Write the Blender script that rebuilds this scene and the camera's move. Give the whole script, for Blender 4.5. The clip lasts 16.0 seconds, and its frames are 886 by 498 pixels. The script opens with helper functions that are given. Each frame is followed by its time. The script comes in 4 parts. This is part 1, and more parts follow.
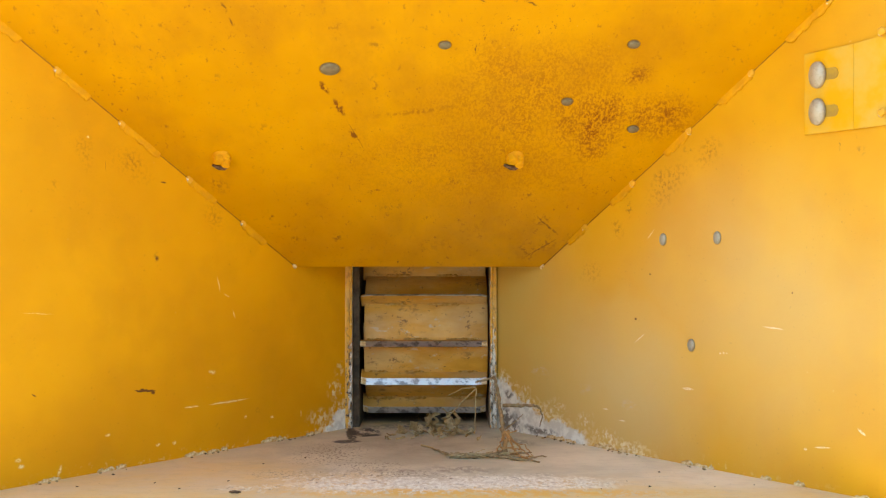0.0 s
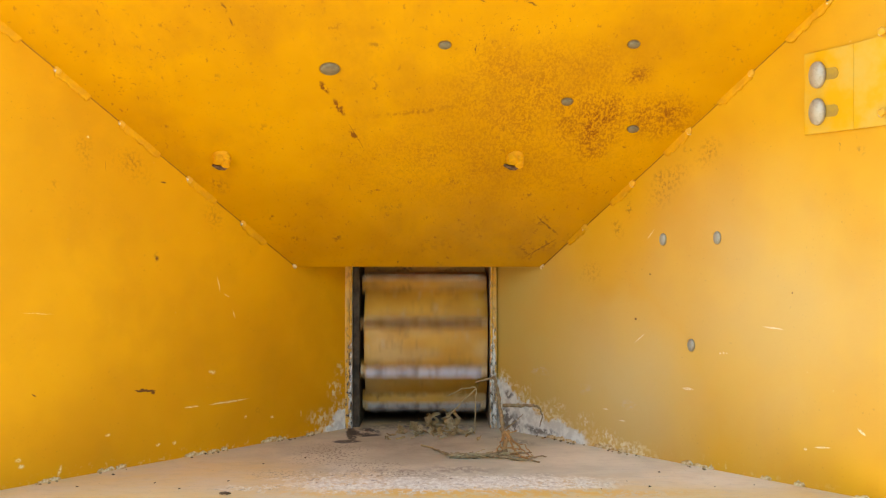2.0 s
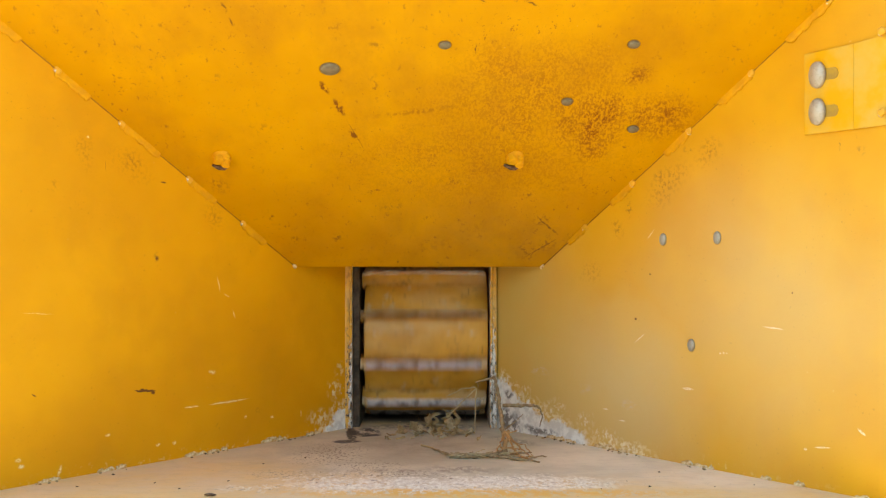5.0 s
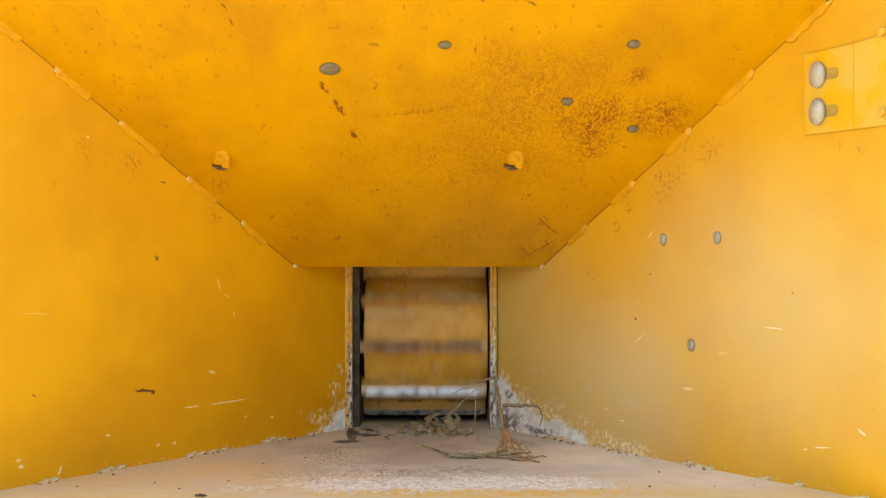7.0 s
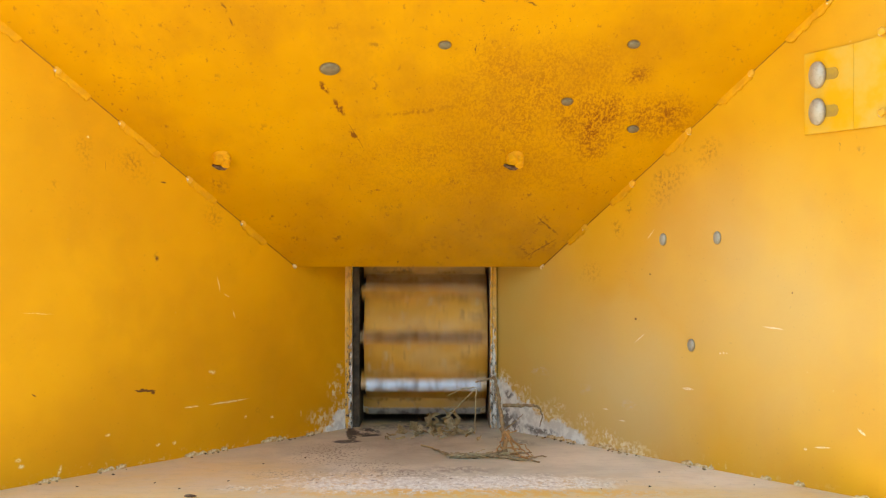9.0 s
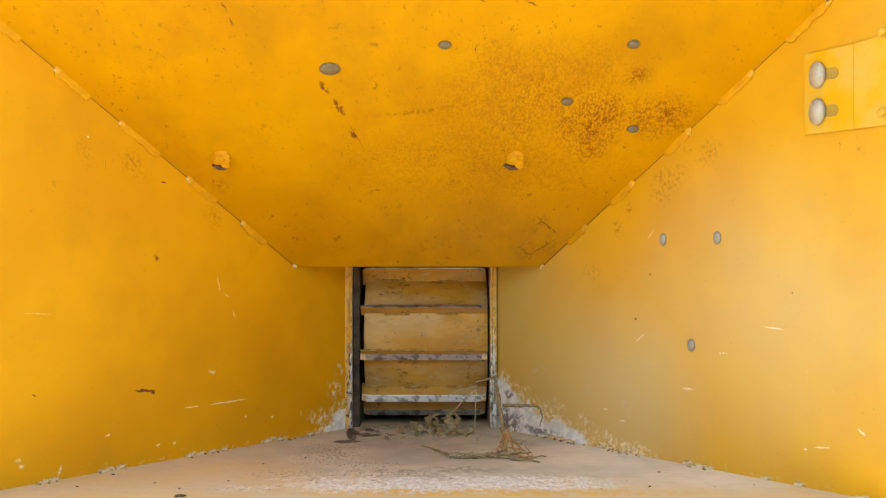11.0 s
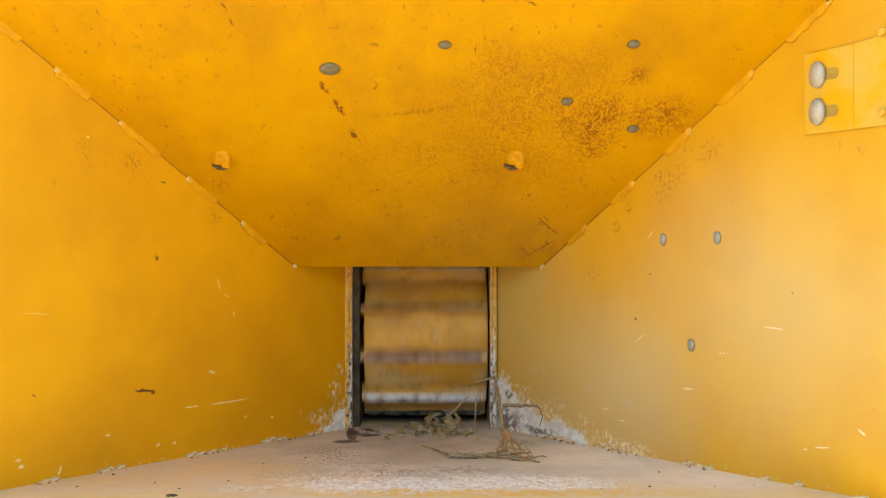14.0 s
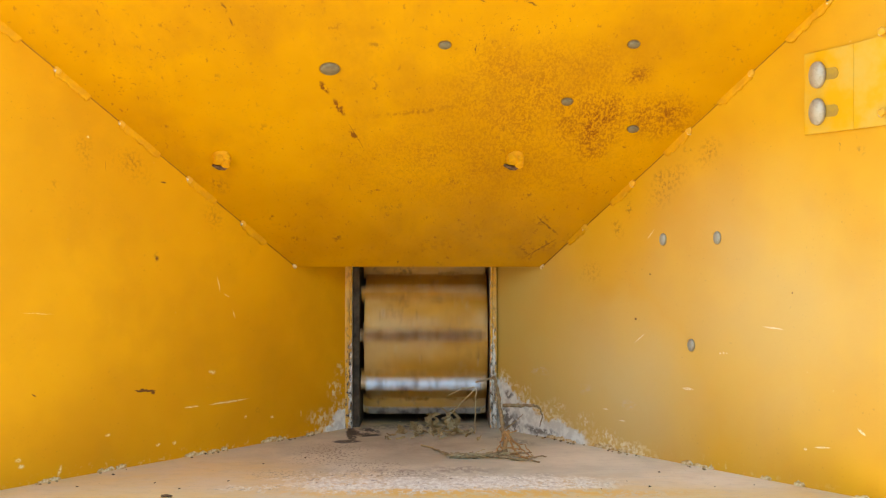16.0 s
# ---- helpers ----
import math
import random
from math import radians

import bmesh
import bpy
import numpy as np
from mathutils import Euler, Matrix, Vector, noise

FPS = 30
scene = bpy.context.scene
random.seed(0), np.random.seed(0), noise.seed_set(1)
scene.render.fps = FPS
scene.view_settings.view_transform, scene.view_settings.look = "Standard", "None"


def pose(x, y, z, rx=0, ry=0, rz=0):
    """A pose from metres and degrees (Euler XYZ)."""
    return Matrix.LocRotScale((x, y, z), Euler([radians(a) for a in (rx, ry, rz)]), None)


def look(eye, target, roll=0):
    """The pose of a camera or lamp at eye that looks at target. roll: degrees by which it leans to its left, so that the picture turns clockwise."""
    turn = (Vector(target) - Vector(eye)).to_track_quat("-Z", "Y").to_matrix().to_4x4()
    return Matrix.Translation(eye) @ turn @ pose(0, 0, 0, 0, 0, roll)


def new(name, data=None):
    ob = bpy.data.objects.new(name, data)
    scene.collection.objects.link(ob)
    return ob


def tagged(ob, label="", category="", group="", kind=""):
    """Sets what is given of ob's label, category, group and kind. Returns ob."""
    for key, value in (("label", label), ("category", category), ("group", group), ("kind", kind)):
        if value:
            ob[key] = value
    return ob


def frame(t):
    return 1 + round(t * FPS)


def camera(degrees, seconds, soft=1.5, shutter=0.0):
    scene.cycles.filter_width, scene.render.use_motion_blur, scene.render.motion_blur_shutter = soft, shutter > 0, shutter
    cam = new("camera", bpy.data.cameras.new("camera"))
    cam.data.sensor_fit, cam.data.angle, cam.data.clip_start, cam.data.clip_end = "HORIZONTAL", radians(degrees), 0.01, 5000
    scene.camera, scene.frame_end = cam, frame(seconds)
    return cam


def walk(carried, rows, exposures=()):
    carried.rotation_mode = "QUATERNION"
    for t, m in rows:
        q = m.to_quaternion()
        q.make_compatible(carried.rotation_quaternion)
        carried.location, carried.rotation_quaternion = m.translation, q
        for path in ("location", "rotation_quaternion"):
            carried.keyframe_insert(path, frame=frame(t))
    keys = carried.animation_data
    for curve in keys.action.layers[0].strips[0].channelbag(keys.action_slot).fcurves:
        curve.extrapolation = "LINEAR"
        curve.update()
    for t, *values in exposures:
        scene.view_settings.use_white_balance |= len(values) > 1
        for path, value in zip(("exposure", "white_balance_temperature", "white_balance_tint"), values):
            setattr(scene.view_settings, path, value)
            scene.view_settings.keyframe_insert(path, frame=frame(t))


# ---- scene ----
EYE = 0.455                      # camera height over the hopper floor
cam = camera(38, 16.0, soft=1.25, shutter=0.6)
walk(cam, [(0.0, look((0, 0, EYE), (0, 3, EYE))), (16.0, look((0, 0, EYE), (0, 3, EYE)))],
     exposures=((0.0, 2.25, 6850, 2), (16.0, 2.25, 6850, 2)))

# ---- light: clear sky, sun behind the machine, pale sunlit ground before the mouth ----
world = bpy.data.worlds.new("sky")
scene.world = world
world.use_nodes = True
wn = world.node_tree.nodes
sky = wn.new("ShaderNodeTexSky")
sky.sky_type = "NISHITA"
sky.sun_disc = False
sky.sun_elevation, sky.sun_rotation = radians(48), radians(-56)
world.node_tree.links.new(sky.outputs[0], wn["Background"].inputs[0])
wn["Background"].inputs[1].default_value = 0.15
sun = new("sun", bpy.data.lights.new("sun", "SUN"))
sun.data.energy, sun.data.angle, sun.data.color = 5.0, radians(0.5), (1.0, 0.94, 0.84)
sun.matrix_world = look((-9, 6, 12), (0, 0, 0))


# ---- materials ----
class Nodes:
    """A small writer of node materials."""

    def __init__(self, name):
        self.mat = bpy.data.materials.new(name)
        self.mat.use_nodes = True
        self.nt = self.mat.node_tree
        self.bsdf = self.nt.nodes["Principled BSDF"]
        self.co = self.nt.nodes.new("ShaderNodeTexCoord").outputs["Object"]

    def put(self, socket, value):
        if hasattr(value, "node"):
            self.nt.links.new(value, socket)
        else:
            socket.default_value = value

    def math(self, op, a, b=0.0, clamp=False):
        n = self.nt.nodes.new("ShaderNodeMath")
        n.operation, n.use_clamp = op, clamp
        self.put(n.inputs[0], a)
        self.put(n.inputs[1], b)
        return n.outputs[0]

    def noise(self, scale, detail=4.0, rough=0.6, stretch=(1, 1, 1), shift=0.0, distortion=0.0):
        m = self.nt.nodes.new("ShaderNodeMapping")
        m.inputs["Scale"].default_value = stretch
        m.inputs["Location"].default_value = (shift, shift * 0.7, shift * 1.3)
        self.nt.links.new(self.co, m.inputs[0])
        n = self.nt.nodes.new("ShaderNodeTexNoise")
        n.inputs["Scale"].default_value = scale
        n.inputs["Detail"].default_value = detail
        n.inputs["Roughness"].default_value = rough
        n.inputs["Distortion"].default_value = distortion
        self.nt.links.new(m.outputs[0], n.inputs["Vector"])
        return n.outputs[0]

    def ramp(self, value, lo, hi, a=0.0, b=1.0):
        n = self.nt.nodes.new("ShaderNodeMapRange")
        n.interpolation_type = "SMOOTHSTEP"
        for s, v in zip(n.inputs, (value, lo, hi, a, b)):
            self.put(s, v)
        return n.outputs[0]

    def mix(self, fac, a, b):
        n = self.nt.nodes.new("ShaderNodeMix")
        n.data_type = "RGBA"
        self.put(n.inputs[0], fac)
        self.put(n.inputs[6], a if hasattr(a, "node") else (*a, 1))
        self.put(n.inputs[7], b if hasattr(b, "node") else (*b, 1))
        return n.outputs[2]

    def axis(self, which):
        n = self.nt.nodes.new("ShaderNodeSeparateXYZ")
        self.nt.links.new(self.co, n.inputs[0])
        return n.outputs[which]

    def spot(self, cx, cy, rx, ry, turn=0.0, soft=0.6, jitter=0.0, grain=40.0):
        """A mark of that place, size and turn on a sheet, 1 inside and 0 outside, its rim broken by noise."""
        co = self.co
        if jitter:
            t = self.nt.nodes.new("ShaderNodeTexNoise")
            t.inputs["Scale"].default_value, t.inputs["Detail"].default_value = grain, 5.0
            self.nt.links.new(self.co, t.inputs["Vector"])
            s = self.nt.nodes.new("ShaderNodeVectorMath")
            s.operation = "MULTIPLY_ADD"
            self.nt.links.new(t.outputs["Color"], s.inputs[0])
            s.inputs[1].default_value = (2 * jitter, 2 * jitter, 0)
            off = self.nt.nodes.new("ShaderNodeVectorMath")
            off.operation = "SUBTRACT"
            self.nt.links.new(self.co, off.inputs[0])
            off.inputs[1].default_value = (jitter, jitter, 0)
            self.nt.links.new(off.outputs[0], s.inputs[2])
            co = s.outputs[0]
        m = self.nt.nodes.new("ShaderNodeMapping")
        m.vector_type = "TEXTURE"
        m.inputs["Location"].default_value = (cx, cy, 0)
        m.inputs["Rotation"].default_value = (0, 0, radians(turn))
        m.inputs["Scale"].default_value = (rx, ry, 1000)
        self.nt.links.new(co, m.inputs[0])
        ln = self.nt.nodes.new("ShaderNodeVectorMath")
        ln.operation = "LENGTH"
        self.nt.links.new(m.outputs[0], ln.inputs[0])
        return self.ramp(ln.outputs["Value"], 1.0, 1.0 - soft)

    def line(self, a, b, half, soft=0.5, jitter=0.0, grain=60.0):
        dx, dy = b[0] - a[0], b[1] - a[1]
        return self.spot((a[0] + b[0]) / 2, (a[1] + b[1]) / 2, math.hypot(dx, dy) / 2, half,
                         math.degrees(math.atan2(dy, dx)), soft, jitter, grain)

    def freckles(self, spots, scale=120.0, lo=0.50, hi=0.58, stretch=(1, 1, 1), shift=0.0):
        """Clusters of small marks: (x, y, half width, half height, strength) each."""
        m = self.most(*[self.math("MULTIPLY", self.spot(x, y, a, b, 0, 0.9, 0.5 * min(a, b), 30), k) for x, y, a, b, k in spots])
        return self.math("MULTIPLY", m, self.ramp(self.noise(scale, 4, 0.65, stretch, shift), lo, hi))

    def most(self, *masks):
        out = masks[0]
        for m in masks[1:]:
            out = self.math("MAXIMUM", out, m)
        return out

    def times(self, *masks):
        out = masks[0]
        for m in masks[1:]:
            out = self.math("MULTIPLY", out, m)
        return out

    def done(self, color, rough=0.5, metal=0.0, height=None, depth=0.001, strength=0.4, specular=0.32):
        self.put(self.bsdf.inputs["Base Color"], color if hasattr(color, "node") else (*color, 1))
        self.put(self.bsdf.inputs["Roughness"], rough)
        self.put(self.bsdf.inputs["Metallic"], metal)
        self.bsdf.inputs["Specular IOR Level"].default_value = specular
        if height is not None:
            b = self.nt.nodes.new("ShaderNodeBump")
            b.inputs["Strength"].default_value = strength
            b.inputs["Distance"].default_value = depth
            self.nt.links.new(height, b.inputs["Height"])
            self.nt.links.new(b.outputs[0], self.bsdf.inputs["Normal"])
        return self.mat


AMBER = (0.68, 0.325, 0.003)
AMBER_DEEP = (0.61, 0.275, 0.003)
RUST = (0.22, 0.068, 0.005)
DARK = (0.045, 0.028, 0.018)
PALE = (0.82, 0.66, 0.36)
BARE = (0.87, 0.83, 0.72)
DUST_SHEEN = (0.67, 0.575, 0.30)


def amber_coat(n, fresh=AMBER, faded=AMBER_DEEP, specks=0.3):
    """Amber paint with cloudy fading, fine specks and orange peel."""
    c = n.mix(n.ramp(n.noise(3.0, 3), 0.35, 0.65), fresh, faded)
    c = n.mix(n.times(n.ramp(n.noise(130, 4), 0.62, 0.70), n.ramp(n.noise(9, 4, shift=3), 0.46, 0.6), specks), c, RUST)
    c = n.mix(n.times(n.ramp(n.noise(70, 5, shift=9), 0.70, 0.76), n.ramp(n.noise(5, 3, shift=5), 0.48, 0.6), 0.5), c, PALE)
    return c


def top_paint():
    n = Nodes("amber_top_paint")
    lean = (1, 0.55, 1)
    c = amber_coat(n, (0.625, 0.287, 0.0004), (0.545, 0.239, 0.0004), 0.6)
    fine, mid = n.noise(200, 4, 0.7, lean), n.noise(80, 5, 0.7, lean, 2)
    broken = n.ramp(n.math("ADD", n.math("MULTIPLY", fine, 0.6), n.math("MULTIPLY", mid, 0.4)), 0.45, 0.56)
    clump = n.ramp(n.noise(22, 5, 0.65, lean, 12), 0.34, 0.60, 0.55, 1.0)
    field = n.most(n.spot(0.315, 0.52, 0.125, 0.16, 0, 0.85, 0.05, 9), n.times(n.spot(0.44, 0.545, 0.11, 0.11, 10, 0.9, 0.05, 9), 0.85),
                   n.times(n.spot(0.385, 0.67, 0.05, 0.05, 0, 1.0, 0.03, 12), 0.9), n.times(n.spot(0.29, 0.70, 0.12, 0.12, 0, 1.0, 0.06, 9), 0.45),
                   n.times(n.spot(0.18, 0.60, 0.30, 0.26, 0, 1.0, 0.08, 8), 0.55),
                   n.times(n.spot(0.08, 0.42, 0.50, 0.28, 0, 1.0, 0.1, 6), 0.36))
    c = n.mix(n.times(field, clump, 0.27), c, (0.38, 0.115, 0.003))
    c = n.mix(n.math("MULTIPLY", n.times(broken, field, clump), 1.05, True), c, (0.21, 0.058, 0.004))
    streak = n.most(n.line((-0.250, 0.664), (-0.232, 0.618), 0.008, 0.6, 0.006, 90), n.line((-0.228, 0.615), (-0.203, 0.546), 0.0085, 0.6, 0.006, 90),
                    n.line((-0.198, 0.512), (-0.184, 0.478), 0.008, 0.6, 0.006, 90))
    c = n.mix(n.times(streak, n.ramp(n.noise(120, 3, 0.6, lean, 1), 0.42, 0.5), 0.95), c, (0.17, 0.045, 0.004))
    thin = n.most(n.line((-0.205, 0.55), (-0.165, 0.43), 0.0012, 0.8, 0.002), n.line((0.21, 0.205), (0.276, 0.116), 0.0036, 0.6, 0.005),
                  n.line((0.180, 0.018), (0.280, 0.122), 0.0026, 0.6, 0.004), n.line((-0.109, 0.012), (-0.109, 0.03), 0.003, 0.6, 0.002),
                  n.line((-0.417, 0.88), (-0.408, 0.845), 0.004, 0.8, 0.006), n.line((-0.408, 0.84), (-0.400, 0.812), 0.003, 0.8, 0.004),
                  n.line((0.066, 0.88), (0.080, 0.87), 0.003, 0.9, 0.003), n.line((0.150, 0.875), (0.180, 0.86), 0.003, 0.9, 0.005),
                  n.line((0.062, 0.765), (0.060, 0.728), 0.0022, 0.8, 0.004), n.line((0.082, 0.79), (0.076, 0.77), 0.002, 0.8, 0.003))
    c = n.mix(n.times(thin, n.ramp(n.noise(140, 3, shift=6), 0.38, 0.5), 0.9), c, (0.10, 0.035, 0.008))
    marks = n.freckles([(0.188, 0.276, 0.016, 0.020, 1), (0.225, 0.185, 0.028, 0.030, 0.9), (0.200, 0.060, 0.030, 0.060, 1), (0.245, 0.090, 0.030, 0.040, 0.8),
                        (0.30, 0.33, 0.014, 0.016, 0.7), (0.27, 0.30, 0.02, 0.012, 0.6), (-0.395, 0.206, 0.012, 0.020, 1), (-0.250, 0.122, 0.020, 0.025, 0.8), (-0.345, 0.118, 0.014, 0.022, 0.7),
                        (-0.115, 0.24, 0.05, 0.05, 0.5), (0.016, 0.334, 0.03, 0.02, 0.6), (-0.14, 0.64, 0.014, 0.06, 0.7), (-0.133, 0.762, 0.020, 0.012, 0.7), (-0.214, 0.81, 0.030, 0.020, 0.6),
                        (0.116, 0.86, 0.012, 0.008, 0.9), (-0.725, 0.745, 0.010, 0.008, 0.9), (-0.738, 0.81, 0.014, 0.014, 0.8), (-0.695, 0.75, 0.012, 0.012, 0.7), (-0.588, 0.76, 0.022, 0.012, 0.6),
                        (-0.537, 0.82, 0.012, 0.014, 0.6), (-0.613, 0.55, 0.014, 0.008, 0.9), (-0.58, 0.525, 0.012, 0.008, 0.8), (-0.388, 0.516, 0.045, 0.022, 0.5), (-0.457, 0.667, 0.028, 0.03, 0.5),
                        (-0.498, 0.33, 0.035, 0.045, 0.6), (0.12, 0.50, 0.06, 0.05, 0.5), (0.42, 0.72, 0.016, 0.012, 0.7), (0.06, 0.15, 0.07, 0.05, 0.35), (-0.02, 0.09, 0.06, 0.05, 0.3)], 105, 0.50, 0.60, lean, 5)
    c = n.mix(n.math("MULTIPLY", marks, 0.85), c, (0.17, 0.058, 0.010))
    fleck = n.times(n.ramp(n.noise(95, 5, 0.7, lean, 17), 0.60, 0.67), n.ramp(n.noise(4, 3, shift=7), 0.40, 0.6, 0.4, 1.0), 0.8)
    c = n.mix(fleck, c, (0.30, 0.11, 0.008))
    ghost = n.times(n.line((-0.19, 0.545), (0.075, 0.59), 0.011, 1.0, 0.010, 30), n.ramp(n.noise(90, 4, 0.6, lean, 8), 0.42, 0.56), 0.6)
    c = n.mix(ghost, c, RUST)
    grime = n.times(n.ramp(n.noise(7, 5, 0.6, lean, 23), 0.42, 0.68), n.ramp(n.noise(45, 5, 0.7, lean, 24), 0.3, 0.7, 0.5, 1.0), 0.38)
    c = n.mix(grime, c, (0.34, 0.125, 0.004))
    # dark rim round each bolt head: contact shade put into the paint
    rings = n.most(*[n.spot(x, y, 0.0158, 0.0142, 0, 0.3, 0.0015, 90) for x, y in ((0.001, 0.760), (0.368, 0.758), (0.252, 0.593), (0.398, 0.505))], n.spot(-0.226, 0.695, 0.0250, 0.0210, 0, 0.3, 0.0015, 90))
    c = n.mix(n.math("MULTIPLY", rings, 0.85), c, (0.13, 0.06, 0.012))
    # rear film: grime plus the light's falling off, put into the colour
    film = n.times(n.spot(0.16, 0.10, 0.42, 0.24, -12, 1.0, 0.06, 8), n.ramp(n.noise(28, 5, 0.65, lean, 4), 0.25, 0.7, 0.45, 1.0), 0.50)
    c = n.mix(film, c, (0.31, 0.145, 0.018))
    return n.done(c, n.ramp(n.noise(14, 3), 0.3, 0.7, 0.48, 0.66), 0, n.noise(160, 3), 0.0006, 0.25, 0.14)


def left_paint():
    n = Nodes("amber_side_paint")
    c = amber_coat(n, (0.69, 0.305, 0.002), (0.625, 0.265, 0.002))
    soot = n.times(n.most(n.spot(-0.70, 0.63, 0.09, 0.05, -30, 1, 0.03, 15), n.spot(-0.46, 0.525, 0.06, 0.04, -30, 1, 0.02, 15),
                          n.spot(-0.82, 0.65, 0.03, 0.06, 0, 1, 0.02, 15)), n.ramp(n.noise(110, 4), 0.48, 0.6), 0.3)
    c = n.mix(soot, c, RUST)
    marks = n.freckles([(-0.832, 0.66, 0.022, 0.030, 0.9), (-0.697, 0.640, 0.030, 0.035, 1), (-0.897, 0.582, 0.012, 0.02, 0.7), (-0.458, 0.522, 0.030, 0.022, 1), (-0.632, 0.437, 0.014, 0.016, 1),
                        (-0.951, 0.79, 0.006, 0.006, 1), (-0.448, 0.055, 0.012, 0.012, 0.9), (-0.318, 0.080, 0.016, 0.014, 0.8), (-0.16, 0.45, 0.09, 0.05, 0.35)], 110, 0.50, 0.58, shift=5)
    c = n.mix(n.math("MULTIPLY", marks, 0.45), c, (0.28, 0.10, 0.006))
    c = n.mix(n.times(n.line((-0.768, 0.64), (-0.768, 0.61), 0.0012, 0.8, 0.001), 0.6), c, RUST)
    c = n.mix(n.times(n.ramp(n.noise(6, 5, 0.6, shift=31), 0.45, 0.7), 0.22), c, (0.44, 0.18, 0.004))
    dark = n.most(n.line((-0.695, 0.158), (-0.628, 0.152), 0.0034, 0.3, 0.005, 90), n.spot(-0.640, 0.149, 0.008, 0.005, 0, 0.5, 0.004, 90), n.line((-0.622, 0.600), (-0.600, 0.596), 0.0022, 0.6, 0.003),
                  n.spot(-0.63, 0.435, 0.008, 0.007, 0, 0.9, 0.006), n.line((-0.95, 0.176), (-0.937, 0.168), 0.002, 0.6, 0.002))
    c = n.mix(n.math("MULTIPLY", dark, 0.92), c, (0.10, 0.03, 0.012))
    pale = n.most(n.line((-0.553, 0.108), (-0.503, 0.108), 0.0022, 0.5, 0.002), n.line((-0.485, 0.107), (-0.341, 0.110), 0.0021, 0.5, 0.003),
                  n.times(n.line((-0.98, 0.333), (-0.89, 0.326), 0.0012, 0.9, 0.002), 0.6), n.line((-0.452, 0.397), (-0.44, 0.355), 0.0018, 0.7, 0.003),
                  n.line((-0.43, 0.355), (-0.41, 0.345), 0.0016, 0.7, 0.003), n.line((-0.404, 0.318), (-0.392, 0.296), 0.0018, 0.7, 0.004),
                  n.spot(-0.58, 0.035, 0.008, 0.005, 0, 0.7, 0.005), n.spot(-0.98, 0.05, 0.010, 0.006, 0, 0.8, 0.006),
                  n.spot(-0.36, 0.068, 0.006, 0.004, 0, 0.8, 0.004), n.spot(-0.763, 0.073, 0.009, 0.004, 0, 0.8, 0.004), n.spot(-0.626, 0.037, 0.007, 0.004, 0, 0.7, 0.004),
                  n.line((-0.168, 0.066), (-0.168, 0.046), 0.0016, 0.7, 0.002), n.spot(-0.271, 0.058, 0.008, 0.004, 0, 0.8, 0.004), n.spot(-0.467, 0.18, 0.016, 0.006, 0, 1.0, 0.006),
                  n.spot(-0.973, 0.037, 0.010, 0.006, 0, 0.8, 0.005), n.line((-0.886, 0.004), (-0.880, 0.03), 0.005, 0.9, 0.006), n.line((-0.815, 0.678), (-0.811, 0.684), 0.004, 0.7, 0.002))
    c = n.mix(n.times(pale, n.ramp(n.noise(190, 4, 0.7), 0.38, 0.52), 0.85), c, (0.88, 0.70, 0.36))
    foot = n.times(n.spot(-0.5, -0.01, 0.9, 0.04, 0, 1.0, 0.02, 25), n.ramp(n.noise(75, 5, shift=2), 0.56, 0.66), 0.45)
    c = n.mix(foot, c, PALE)
    wisp = n.freckles([(-0.045, 0.105, 0.035, 0.035, 1), (-0.02, 0.15, 0.03, 0.03, 0.6), (-0.10, 0.04, 0.06, 0.03, 0.8)], 85, 0.50, 0.58, (1, 0.9, 1), 3)
    c = n.mix(wisp, c, PALE)
    patch = n.most(n.spot(-0.012, 0.022, 0.042, 0.034, -35, 0.30, 0.024, 55), n.spot(-0.045, 0.004, 0.045, 0.018, 0, 0.3, 0.02, 55),
                   n.times(n.spot(-0.02, 0.095, 0.04, 0.045, 0, 0.9, 0.03, 60), n.ramp(n.noise(90, 4), 0.60, 0.63), 0.5))
    rim = n.most(n.spot(-0.012, 0.028, 0.065, 0.050, -35, 0.4, 0.03, 55), n.spot(-0.055, 0.006, 0.07, 0.028, 0, 0.4, 0.025, 55))
    c = n.mix(n.times(rim, n.ramp(n.noise(70, 5, shift=3), 0.46, 0.56), 0.8), c, PALE)
    c = n.mix(n.math("MULTIPLY", patch, 0.95), c, n.mix(n.ramp(n.noise(45, 5), 0.4, 0.6), BARE, (0.66, 0.61, 0.52)))
    return n.done(c, n.ramp(n.noise(9, 3), 0.3, 0.7, 0.48, 0.64), 0, n.noise(160, 3), 0.0006, 0.25, 0.16)


